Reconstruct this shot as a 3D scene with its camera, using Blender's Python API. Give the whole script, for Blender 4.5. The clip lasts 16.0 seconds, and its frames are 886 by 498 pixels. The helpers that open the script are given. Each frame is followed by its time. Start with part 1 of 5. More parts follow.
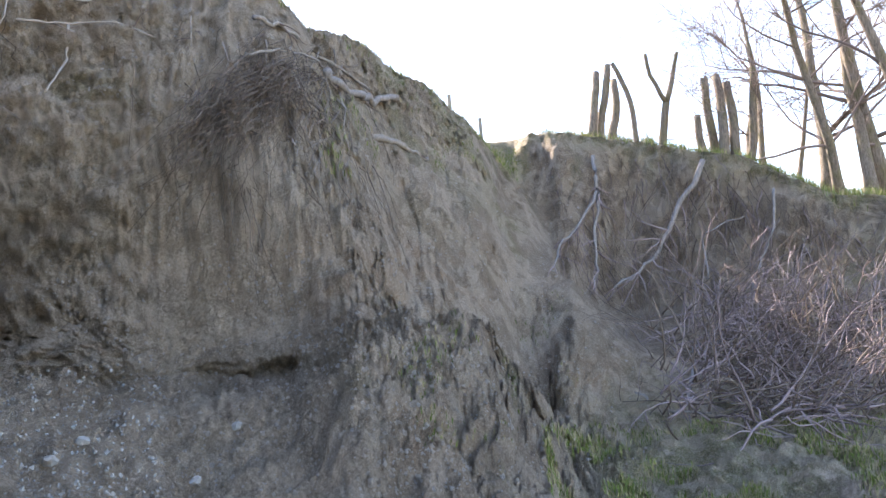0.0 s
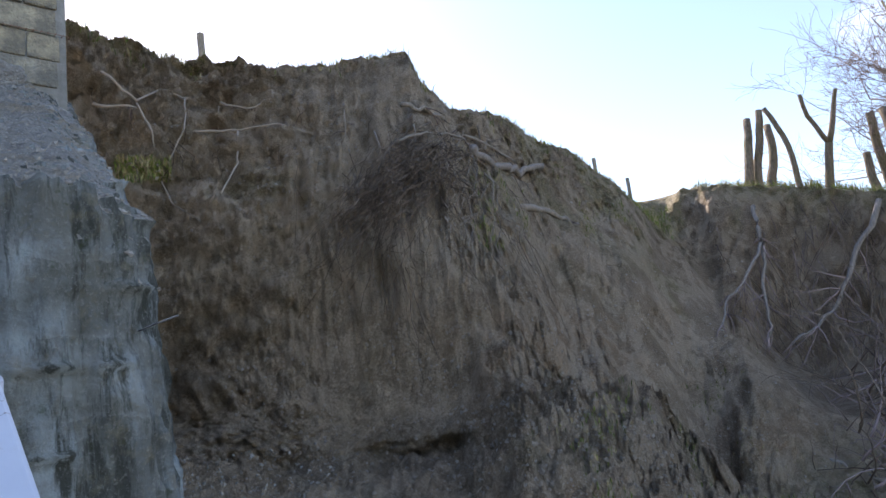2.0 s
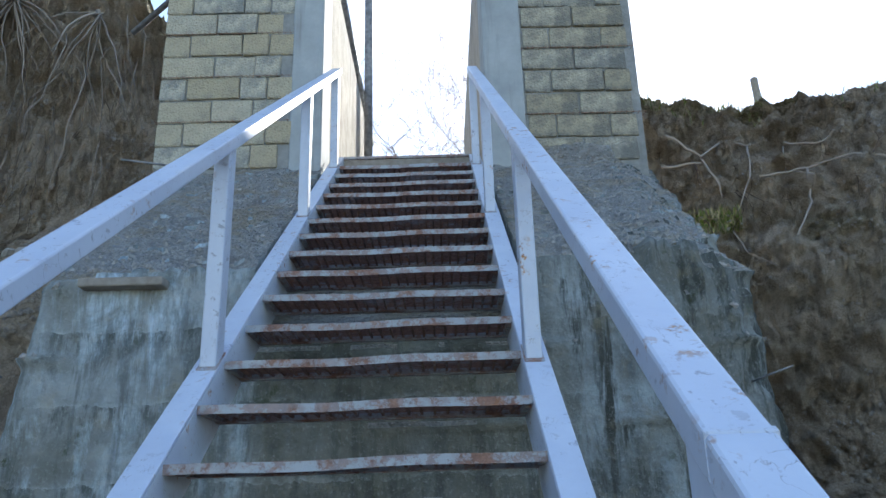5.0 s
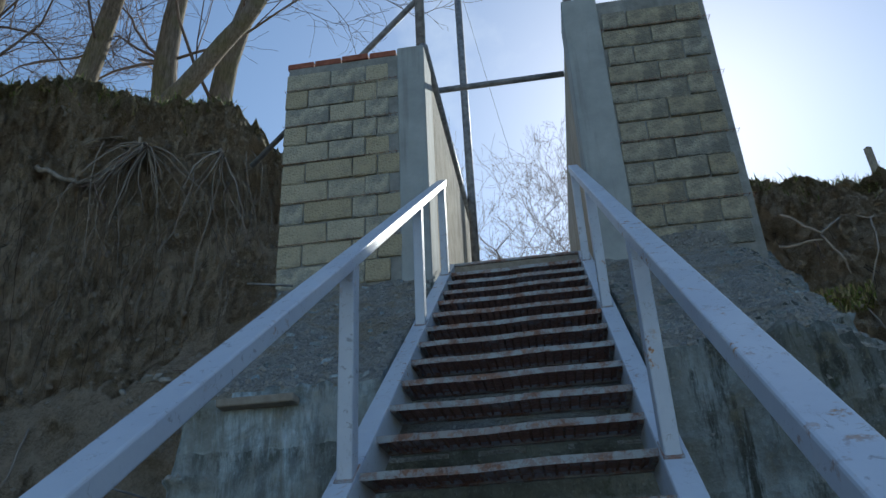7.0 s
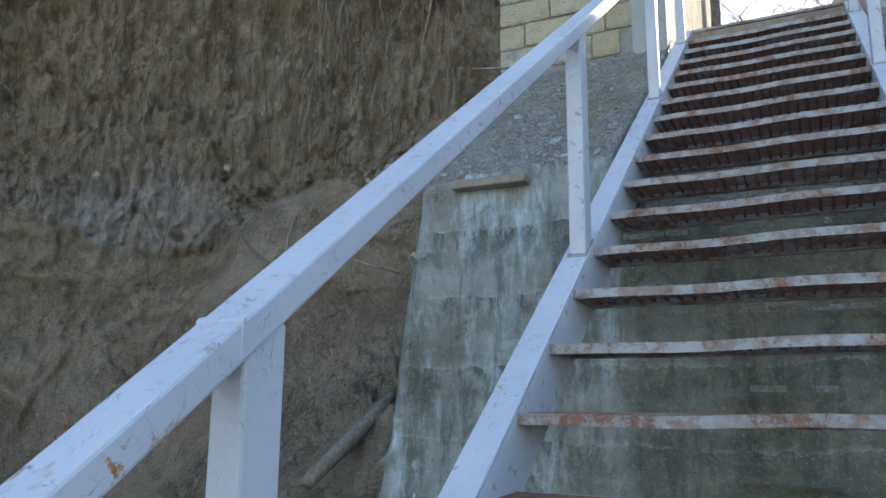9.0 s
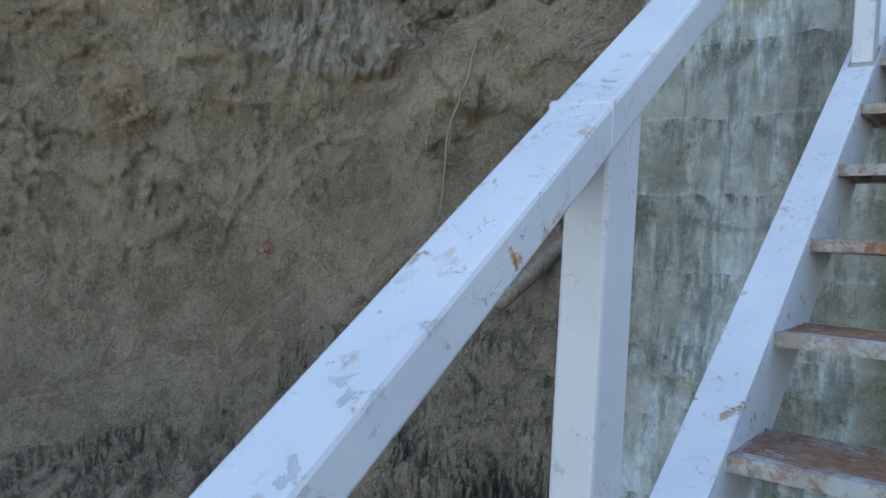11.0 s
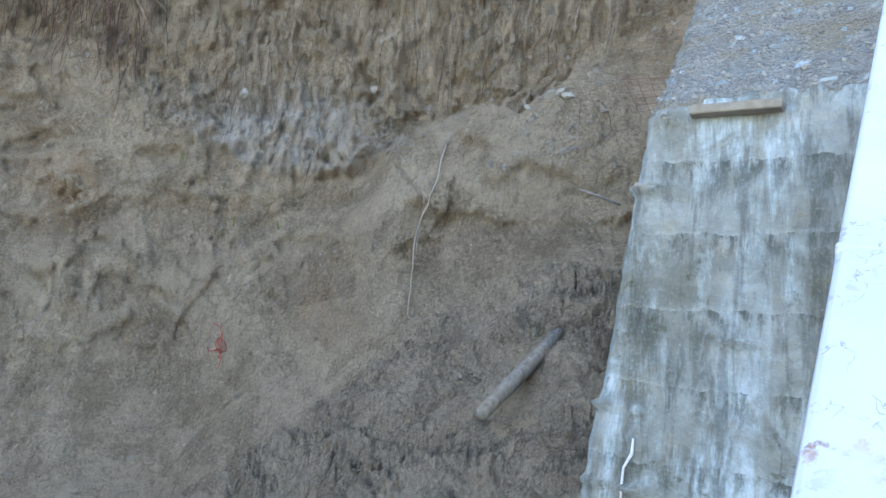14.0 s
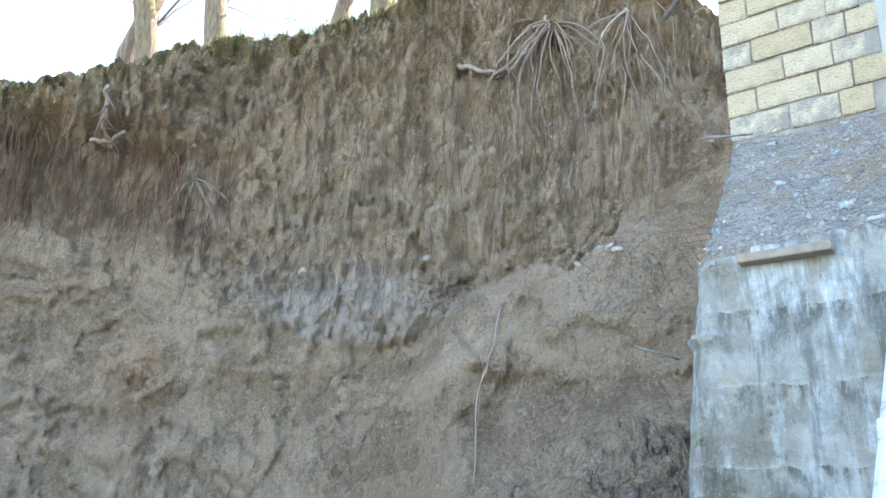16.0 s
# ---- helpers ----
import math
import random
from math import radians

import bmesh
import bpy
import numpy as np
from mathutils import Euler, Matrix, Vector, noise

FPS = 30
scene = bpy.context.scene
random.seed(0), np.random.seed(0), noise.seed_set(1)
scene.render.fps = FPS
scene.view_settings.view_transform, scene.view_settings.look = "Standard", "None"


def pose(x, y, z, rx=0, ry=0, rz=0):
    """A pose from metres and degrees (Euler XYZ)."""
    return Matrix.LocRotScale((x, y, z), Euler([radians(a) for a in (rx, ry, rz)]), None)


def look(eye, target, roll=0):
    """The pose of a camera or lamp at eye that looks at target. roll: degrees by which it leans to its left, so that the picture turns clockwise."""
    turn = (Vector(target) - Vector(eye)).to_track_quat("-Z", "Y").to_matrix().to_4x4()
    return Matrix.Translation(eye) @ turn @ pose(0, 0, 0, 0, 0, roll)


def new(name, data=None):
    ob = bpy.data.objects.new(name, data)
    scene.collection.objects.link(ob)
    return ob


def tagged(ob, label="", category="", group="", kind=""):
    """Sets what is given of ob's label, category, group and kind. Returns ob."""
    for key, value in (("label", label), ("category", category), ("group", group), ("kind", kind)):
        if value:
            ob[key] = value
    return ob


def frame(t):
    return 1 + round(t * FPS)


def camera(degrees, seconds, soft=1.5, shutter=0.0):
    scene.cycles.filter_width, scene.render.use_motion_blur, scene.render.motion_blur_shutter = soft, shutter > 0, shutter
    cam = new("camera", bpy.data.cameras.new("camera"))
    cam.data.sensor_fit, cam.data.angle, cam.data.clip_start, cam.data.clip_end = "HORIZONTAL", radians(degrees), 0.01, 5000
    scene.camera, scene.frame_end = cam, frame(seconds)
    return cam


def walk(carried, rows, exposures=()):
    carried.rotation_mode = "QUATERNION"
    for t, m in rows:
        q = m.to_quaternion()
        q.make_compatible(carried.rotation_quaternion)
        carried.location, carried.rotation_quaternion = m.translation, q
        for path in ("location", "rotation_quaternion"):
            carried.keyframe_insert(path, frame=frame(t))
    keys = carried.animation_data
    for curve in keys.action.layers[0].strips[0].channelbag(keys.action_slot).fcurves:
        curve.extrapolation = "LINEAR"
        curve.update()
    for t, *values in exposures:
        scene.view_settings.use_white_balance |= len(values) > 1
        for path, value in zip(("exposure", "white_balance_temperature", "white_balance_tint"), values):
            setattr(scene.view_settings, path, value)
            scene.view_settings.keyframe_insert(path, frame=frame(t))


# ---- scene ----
cam = camera(60.1, 16.0)
PATH = [
    (0, (0.435, -2.163, -0.156), (2.006, -0.94, 0.03), -4.5),
    (0.5, (0.436, -2.16, -0.152), (1.965, -0.893, 0.081), -5.4),
    (1, (0.436, -2.116, -0.13), (1.898, -0.784, 0.168), -5.7),
    (1.5, (0.423, -2.144, -0.142), (1.802, -0.741, 0.216), -6.3),
    (2, (0.417, -2.081, -0.135), (1.713, -0.613, 0.269), -7.1),
    (2.5, (0.397, -2.073, -0.133), (1.439, -0.435, 0.346), -6.0),
    (3, (0.382, -2.081, -0.124), (1.054, -0.292, 0.468), -3.7),
    (3.5, (0.37, -2.082, -0.129), (0.738, -0.187, 0.395), -1.9),
    (4, (0.329, -2.072, -0.133), (0.532, -0.141, 0.348), -1.6),
    (4.5, (0.269, -2.057, -0.124), (0.378, -0.134, 0.415), -1.5),
    (5, (0.226, -2.065, -0.123), (0.241, -0.168, 0.511), -1.6),
    (5.2, (0.216, -2.083, -0.131), (0.206, -0.196, 0.532), -1.9),
    (7.3, (0.172, -2.107, -0.137), (-0.13, -0.347, 0.762), -2.5),
    (7.5, (0.161, -2.102, -0.137), (-0.191, -0.335, 0.731), -2.3),
    (8, (0.122, -2.085, -0.139), (-0.411, -0.295, 0.577), -1.3),
    (8.5, (0.12, -2.052, -0.134), (-0.577, -0.259, 0.413), -0.2),
    (9, (0.159, -2.019, -0.149), (-0.701, -0.254, 0.232), 0.5),
    (9.5, (0.149, -1.976, -0.173), (-1.013, -0.354, -0.038), 1.4),
    (9.7, (0.121, -1.989, -0.186), (-1.174, -0.465, -0.179), 1.5),
    (11.8, (-0.332, -2.048, -0.206), (-1.42, -0.372, -0.298), 3.8),
    (12, (-0.382, -2.097, -0.219), (-1.412, -0.385, -0.308), 3.6),
    (12.5, (-0.432, -2.041, -0.173), (-1.294, -0.236, -0.215), 4.4),
    (13, (-0.489, -2.045, -0.165), (-1.399, -0.264, -0.166), 4.3),
    (13.5, (-0.503, -2.078, -0.157), (-1.506, -0.352, -0.051), 4.4),
    (14, (-0.501, -2.091, -0.159), (-1.566, -0.41, 0.041), 4.3),
    (14.5, (-0.486, -2.099, -0.156), (-1.594, -0.463, 0.154), 3.6),
    (15, (-0.464, -2.084, -0.152), (-1.598, -0.488, 0.256), 2.5),
    (15.5, (-0.456, -2.094, -0.145), (-1.597, -0.534, 0.37), 1.7),
    (16, (-0.454, -2.082, -0.119), (-1.617, -0.569, 0.48), 1.1),
]
EXPOSURES = [(0, 2.2, 6700, 20), (1, 1.75, 6600, 18), (2, 1.1, 6700, 19), (2.5, 1.0, 6900, 20), (3, 0.85, 6400, 14), (4, 1.15, 6250, 10), (5, 1.2, 6100, 9), (5.4, 0.8, 6000, 8), (7.2, -0.15, 5900, 3), (7.7, -0.15, 5900, 3),
             (8.3, 0.3, 6700, 9), (9, 1.35, 6900, 10), (9.6, 1.65, 7100, 10), (11.8, 1.6, 7300, 8), (13, 1.95, 7000, 10), (14.5, 2.7, 6950, 14), (16, 2.8, 6900, 12)]
walk(cam, [(t, look(eye, target, roll)) for t, eye, target, roll in PATH], EXPOSURES)

# ---- world, sun, exposure ----
SUN_AZ, SUN_EL = 13.0, 34.0          # degrees to the right of +Y, above the horizon
world = bpy.data.worlds.new("sky")
scene.world = world
world.use_nodes = True
wt = world.node_tree
sky = wt.nodes.new("ShaderNodeTexSky")
sky.sky_type, sky.sun_disc = "NISHITA", False
sky.sun_elevation, sky.sun_rotation = radians(SUN_EL), radians(SUN_AZ)
sky.dust_density, sky.air_density = 0.35, 1.0
# thin broken cloud over the whole sky
wco = wt.nodes.new("ShaderNodeTexCoord")
wno = wt.nodes.new("ShaderNodeTexNoise")
wno.inputs["Scale"].default_value, wno.inputs["Detail"].default_value, wno.inputs["Roughness"].default_value = 2.2, 7, 0.58
wrm = wt.nodes.new("ShaderNodeMapRange")
wrm.inputs["From Min"].default_value, wrm.inputs["From Max"].default_value, wrm.inputs["To Max"].default_value = 0.61, 0.80, 0.8
wmx = wt.nodes.new("ShaderNodeMix")
wmx.data_type = "RGBA"
wmx.inputs[7].default_value = (7.0, 7.3, 7.8, 1)
wt.links.new(wco.outputs["Generated"], wno.inputs["Vector"])
wt.links.new(wno.outputs["Fac"], wrm.inputs["Value"])
wt.links.new(wrm.outputs[0], wmx.inputs[0])
wt.links.new(sky.outputs[0], wmx.inputs[6])
wt.links.new(wmx.outputs[2], wt.nodes["Background"].inputs[0])
wt.nodes["Background"].inputs[1].default_value = 0.15
sun_data = bpy.data.lights.new("sun", "SUN")
sun_data.energy, sun_data.angle, sun_data.color = 5.0, radians(0.6), (1.0, 0.93, 0.82)
sun = new("sun", sun_data)
sa, se = radians(SUN_AZ), radians(SUN_EL)
sun_dir = Vector((math.sin(sa) * math.cos(se), math.cos(sa) * math.cos(se), math.sin(se)))
sun.matrix_world = look(sun_dir * 60, (0, 0, 0))


# ---- materials ----
class Mat:
    """A small node builder round one principled material."""

    def __init__(self, name, rough=0.8, metal=0.0):
        self.m = bpy.data.materials.new(name)
        self.m.use_nodes = True
        self.t = self.m.node_tree
        self.b = self.t.nodes["Principled BSDF"]
        self.b.inputs["Roughness"].default_value = rough
        self.b.inputs["Metallic"].default_value = metal
        self.b.inputs["Specular IOR Level"].default_value = 0.25
        self.co = self.node("ShaderNodeTexCoord").outputs["Object"]

    def node(self, kind, **props):
        n = self.t.nodes.new(kind)
        for k, v in props.items():
            if k == "blend":
                n.blend_type = v
            elif k == "dtype":
                n.data_type = v
            elif k == "op":
                n.operation = v
            elif k == "attr":
                n.attribute_name = v
            elif k == "feature":
                n.feature = v
        return n

    def link(self, a, b):
        self.t.links.new(a, b)

    def stretch(self, sx, sy, sz):
        n = self.node("ShaderNodeMapping")
        n.inputs["Scale"].default_value = (sx, sy, sz)
        self.link(self.co, n.inputs[0])
        return n.outputs[0]

    def noise(self, scale, detail=6, rough=0.6, vec=None, distort=0.0):
        n = self.node("ShaderNodeTexNoise")
        n.inputs["Scale"].default_value, n.inputs["Detail"].default_value = scale, detail
        n.inputs["Roughness"].default_value, n.inputs["Distortion"].default_value = rough, distort
        self.link(vec or self.co, n.inputs["Vector"])
        return n.outputs["Fac"]

    def cells(self, scale, vec=None, feature="F1"):
        n = self.node("ShaderNodeTexVoronoi", feature=feature)
        n.inputs["Scale"].default_value = scale
        self.link(vec or self.co, n.inputs["Vector"])
        return n.outputs["Distance"]

    def ramp(self, fac, lo, hi, a=0.0, b=1.0):
        n = self.node("ShaderNodeMapRange")
        n.inputs["From Min"].default_value, n.inputs["From Max"].default_value = lo, hi
        n.inputs["To Min"].default_value, n.inputs["To Max"].default_value = a, b
        self.link(fac, n.inputs["Value"])
        return n.outputs[0]

    def times(self, a, b):
        n = self.node("ShaderNodeMath", op="MULTIPLY")
        for s, v in ((n.inputs[0], a), (n.inputs[1], b)):
            if isinstance(v, (int, float)):
                s.default_value = v
            else:
                self.link(v, s)
        return n.outputs[0]

    def plus(self, a, b):
        n = self.node("ShaderNodeMath", op="ADD")
        for s, v in ((n.inputs[0], a), (n.inputs[1], b)):
            if isinstance(v, (int, float)):
                s.default_value = v
            else:
                self.link(v, s)
        return n.outputs[0]

    def mix(self, fac, a, b, blend="MIX"):
        n = self.node("ShaderNodeMix", dtype="RGBA", blend=blend)
        for s, v in ((n.inputs[0], fac), (n.inputs[6], a), (n.inputs[7], b)):
            if isinstance(v, (int, float)):
                s.default_value = v
            elif isinstance(v, tuple):
                s.default_value = (*v, 1)
            else:
                self.link(v, s)
        return n.outputs[2]

    def attr(self, name):
        n = self.node("ShaderNodeAttribute", attr=name)
        sep = self.node("ShaderNodeSeparateColor")
        self.link(n.outputs["Color"], sep.inputs[0])
        return sep.outputs[0], sep.outputs[1], sep.outputs[2], n.outputs["Alpha"]

    def random(self):
        return self.node("ShaderNodeObjectInfo").outputs["Random"]

    def island(self):
        return self.node("ShaderNodeNewGeometry").outputs["Random Per Island"]

    def done(self, colour, height=None, strength=0.5, dist=0.02, rough=None):
        if isinstance(colour, tuple):
            self.b.inputs["Base Color"].default_value = (*colour, 1)
        else:
            self.link(colour, self.b.inputs["Base Color"])
        if height is not None:
            n = self.node("ShaderNodeBump")
            n.inputs["Strength"].default_value, n.inputs["Distance"].default_value = strength, dist
            self.link(height, n.inputs["Height"])
            self.link(n.outputs[0], self.b.inputs["Normal"])
        if rough is not None:
            self.link(rough, self.b.inputs["Roughness"])
        return self.m


def soil_material():
    m = Mat("soil", 0.95)
    grass, gravel, top, clay = m.attr("zone")
    ochre, dark, dry, heap = m.attr("zone_b")
    big, mid, fine, grain = m.noise(0.9, 5), m.noise(4.5, 9, 0.72), m.noise(38, 6, 0.7), m.noise(130, 4, 0.7)
    blot = m.noise(2.1, 9, 0.72, None, 0.6)
    flute = m.noise(3.4, 8, 0.7, m.stretch(1.8, 1.8, 0.3), 0.5)
    base = m.mix(m.ramp(mid, 0.34, 0.66), (0.27, 0.22, 0.165), (0.47, 0.395, 0.30))
    base = m.mix(m.times(m.ramp(big, 0.4, 0.65), 0.4), base, (0.36, 0.31, 0.245))
    base = m.mix(m.times(m.ramp(flute, 0.46, 0.62), 0.25), base, (0.48, 0.415, 0.32))
    base = m.mix(m.times(m.ramp(flute, 0.46, 0.36), 0.2), base, (0.20, 0.16, 0.115))
    base = m.mix(m.times(m.ramp(blot, 0.52, 0.56), 0.5), base, (0.25, 0.205, 0.155))
    base = m.mix(m.times(clay, m.ramp(mid, 0.28, 0.5)), base, (0.56, 0.57, 0.58))
    base = m.mix(m.times(ochre, m.ramp(blot, 0.42, 0.56)), base, (0.33, 0.205, 0.105))
    base = m.mix(m.times(top, m.ramp(mid, 0.25, 0.55, 0.3, 0.9)), base, (0.23, 0.18, 0.13))
    # dark soil, plus shade of gully, hollow, pits, spur and far bank as colour
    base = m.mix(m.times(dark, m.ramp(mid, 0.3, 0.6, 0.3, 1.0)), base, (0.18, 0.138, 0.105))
    base = m.mix(m.times(dry, m.ramp(mid, 0.42, 0.62)), base, (0.46, 0.40, 0.315))
    base = m.mix(m.times(heap, 0.5), base, m.mix(m.ramp(m.noise(7, 8, 0.75, None, 0.5), 0.42, 0.58), (0.27, 0.235, 0.195), (0.42, 0.375, 0.32)))
    peb = m.cells(26)
    stones = m.mix(m.ramp(m.noise(24, 2), 0.35, 0.65), (0.28, 0.27, 0.25), (0.58, 0.56, 0.52))
    base = m.mix(m.times(gravel, m.ramp(peb, 0.42, 0.2)), base, stones)
    turf = m.mix(m.ramp(fine, 0.35, 0.65), (0.06, 0.085, 0.02), (0.15, 0.185, 0.045))
    turf = m.mix(m.ramp(mid, 0.45, 0.60), turf, (0.28, 0.23, 0.13))
    base = m.mix(m.times(grass, m.ramp(mid, 0.36, 0.52)), base, turf)
    base = m.mix(m.times(m.ramp(fine, 0.5, 0.62), 0.5), base, (0.54, 0.465, 0.36))
    base = m.mix(m.times(m.ramp(fine, 0.47, 0.38), 0.55), base, (0.14, 0.11, 0.08))
    base = m.mix(m.times(m.ramp(grain, 0.52, 0.60), 0.45), base, (0.42, 0.37, 0.30))
    base = m.mix(m.times(m.ramp(grain, 0.47, 0.39), 0.45), base, (0.15, 0.12, 0.085))
    seam = m.plus(m.noise(6, 7, 0.7, None, 1.2), -0.5)
    ab = m.node("ShaderNodeMath", op="ABSOLUTE")
    m.link(seam, ab.inputs[0])
    seam = m.ramp(ab.outputs[0], 0.0, 0.02, 0.0, 1.0)
    h = m.plus(m.plus(m.times(mid, 0.9), m.times(fine, 0.6)), m.plus(m.times(grain, 0.12), m.times(seam, 0.25)))
    # drying cracks and crumb edges, in patches
    bent = m.node("ShaderNodeVectorMath")
    wob = m.node("ShaderNodeTexNoise")
    wob.inputs["Scale"].default_value, wob.inputs["Detail"].default_value = 5.0, 6
    m.link(m.co, wob.inputs["Vector"])
    less = m.node("ShaderNodeVectorMath", op="SCALE")
    less.inputs["Scale"].default_value = 0.45
    m.link(wob.outputs["Color"], less.inputs[0])
    m.link(m.co, bent.inputs[0])
    m.link(less.outputs[0], bent.inputs[1])
    split = m.ramp(m.cells(3.6, bent.outputs[0], "DISTANCE_TO_EDGE"), 0.035, 0.0)
    split = m.times(split, m.ramp(m.noise(2.4, 4, 0.6), 0.48, 0.56))
    crumb = m.times(m.ramp(m.cells(11, bent.outputs[0], "DISTANCE_TO_EDGE"), 0.05, 0.0), m.ramp(m.noise(3.1, 4, 0.6), 0.50, 0.58))
    split = m.plus(m.times(split, 0.8), m.times(crumb, 0.6))
    base = m.mix(m.times(split, 0.6), base, (0.10, 0.08, 0.06))
    h = m.plus(h, m.times(split, -0.5))
    stain = m.noise(1.3, 9, 0.66, None, 1.0)
    base = m.mix(m.times(m.ramp(stain, 0.50, 0.535), 0.35), base, (0.52, 0.445, 0.35))
    base = m.mix(m.times(m.ramp(stain, 0.43, 0.40), 0.35), base, (0.22, 0.18, 0.125))
    tooth = m.noise(13, 9, 0.72, m.stretch(1.3, 1.3, 0.75), 0.4)
    h = m.plus(h, m.times(m.ramp(tooth, 0.40, 0.60), 0.35))
    base = m.mix(m.times(m.ramp(tooth, 0.44, 0.36), 0.3), base, (0.15, 0.12, 0.09))
    base = m.mix(1.0, base, (1.36, 1.31, 1.26), "MULTIPLY")
    return m.done(base, h, 1.0, 0.08)


def concrete_material(name):
    m = Mat(name, 0.88)
    sep = m.node("ShaderNodeSeparateXYZ")
    m.link(m.co, sep.inputs[0])
    wet = m.ramp(sep.outputs[0], -0.55, -0.95)                   # lime leaks below the shelf end of the wall
    dim = m.ramp(sep.outputs[0], 0.3, 0.9)                       # darker towards the other end
    streak = m.noise(2.6, 9, 0.72, m.stretch(1.7, 1.7, 0.30), 0.35)
    streak_b = m.noise(4.5, 8, 0.7, m.stretch(1.6, 1.6, 0.28), 0.35)
    big, mid, fine = m.noise(1.6, 5), m.noise(7, 8, 0.7), m.noise(60, 5, 0.7)
    base = m.mix(m.ramp(mid, 0.3, 0.7), (0.24, 0.265, 0.255), (0.42, 0.455, 0.455))
    base = m.mix(m.times(m.ramp(big, 0.42, 0.58), 0.7), base, (0.15, 0.148, 0.115))
    # slot behind the stair: olive concrete, darkened in colour for shade under the treads
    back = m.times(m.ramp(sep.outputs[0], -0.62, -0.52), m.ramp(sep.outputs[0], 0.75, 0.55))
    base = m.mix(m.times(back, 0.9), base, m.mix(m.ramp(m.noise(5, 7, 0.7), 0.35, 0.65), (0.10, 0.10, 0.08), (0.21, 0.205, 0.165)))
    lime = m.mix(m.ramp(m.noise(14, 6, 0.7), 0.35, 0.6), (0.39, 0.50, 0.56), (0.61, 0.72, 0.79))
    spots = m.ramp(m.noise(2.3, 8, 0.7, None, 0.8), 0.42, 0.54, 0.12, 1.0)
    base = m.mix(m.times(m.times(m.ramp(streak, 0.44, 0.58), spots), m.plus(m.plus(0.45, m.times(wet, 0.55)), m.times(back, -0.38))), base, lime)
    # dark drips under each pour line
    lift = m.node("ShaderNodeMath", op="FRACT")
    m.link(m.times(m.plus(m.plus(sep.outputs[2], m.times(m.noise(3, 6, 0.7), 0.16)), 9.04 - 0.86), 1 / 0.33), lift.inputs[0])
    drip = m.times(m.ramp(lift.outputs[0], 0.45, 0.98), m.ramp(m.noise(7, 8, 0.75, m.stretch(1.6, 1.6, 0.45)), 0.48, 0.58))
    base = m.mix(m.times(drip, m.plus(0.45, m.times(wet, 0.4))), base, (0.085, 0.095, 0.085))
    edge = m.times(m.ramp(lift.outputs[0], 0.07, 0.0), m.ramp(mid, 0.42, 0.55))
    base = m.mix(m.times(edge, 0.4), base, (0.52, 0.56, 0.55))
    base = m.mix(m.times(m.ramp(streak_b, 0.50, 0.58), m.plus(0.5, m.times(dim, 0.5))), base, (0.06, 0.068, 0.06))
    base = m.mix(m.times(dim, m.ramp(m.noise(3.5, 8, 0.7), 0.42, 0.6, 0.1, 0.75)), base, (0.085, 0.09, 0.08))
    base = m.mix(m.times(m.ramp(mid, 0.55, 0.72), 0.5), base, (0.33, 0.295, 0.20))
    base = m.mix(m.times(m.ramp(fine, 0.55, 0.75), 0.5), base, (0.48, 0.49, 0.47))
    base = m.mix(m.times(m.times(m.ramp(m.noise(13, 5, 0.7), 0.60, 0.68), m.ramp(big, 0.45, 0.6)), 0.8), base, (0.06, 0.075, 0.035))
    h = m.plus(m.plus(mid, m.times(fine, 0.4)), m.times(m.cells(22), 0.4))
    return m.done(base, h, 0.8, 0.03)


def rubble_material():
    m = Mat("rough_concrete_top", 0.92)
    mid, fine = m.noise(6, 8, 0.7), m.noise(55, 5, 0.7)
    stones = m.cells(42)
    base = m.mix(m.ramp(mid, 0.3, 0.65), (0.24, 0.235, 0.22), (0.47, 0.465, 0.44))
    base = m.mix(m.ramp(stones, 0.28, 0.1), base, (0.56, 0.55, 0.52))
    base = m.mix(m.times(m.ramp(m.noise(3, 5, 0.6, None, 0.6), 0.50, 0.62), 0.75), base, (0.36, 0.31, 0.225))
    base = m.mix(m.times(m.ramp(fine, 0.5, 0.7), 0.5), base, (0.11, 0.11, 0.10))
    h = m.plus(m.plus(mid, m.times(fine, 0.6)), m.times(stones, -0.8))
    return m.done(base, h, 1.0, 0.05)


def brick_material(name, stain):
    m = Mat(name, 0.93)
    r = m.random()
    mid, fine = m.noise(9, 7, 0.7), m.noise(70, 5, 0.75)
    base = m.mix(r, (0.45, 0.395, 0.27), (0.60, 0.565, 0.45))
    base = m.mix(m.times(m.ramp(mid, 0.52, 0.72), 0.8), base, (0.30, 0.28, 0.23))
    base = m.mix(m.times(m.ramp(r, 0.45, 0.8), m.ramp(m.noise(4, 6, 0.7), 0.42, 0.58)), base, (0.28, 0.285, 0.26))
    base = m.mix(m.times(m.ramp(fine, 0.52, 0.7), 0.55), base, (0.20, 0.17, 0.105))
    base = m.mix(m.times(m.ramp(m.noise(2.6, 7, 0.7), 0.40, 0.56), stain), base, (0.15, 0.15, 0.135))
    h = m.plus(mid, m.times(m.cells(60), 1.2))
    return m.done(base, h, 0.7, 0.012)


def mortar_material():
    m = Mat("grey_mortar", 0.92)
    mid, fine = m.noise(8, 8, 0.7), m.noise(60, 4, 0.7)
    base = m.mix(m.ramp(mid, 0.3, 0.7), (0.20, 0.205, 0.195), (0.36, 0.365, 0.35))
    base = m.mix(m.times(m.ramp(m.noise(2.5, 6, 0.6, m.stretch(2, 2, 0.2)), 0.5, 0.68), 0.5), base, (0.11, 0.11, 0.10))
    return m.done(base, m.plus(mid, m.times(fine, 0.5)), 0.6, 0.015)


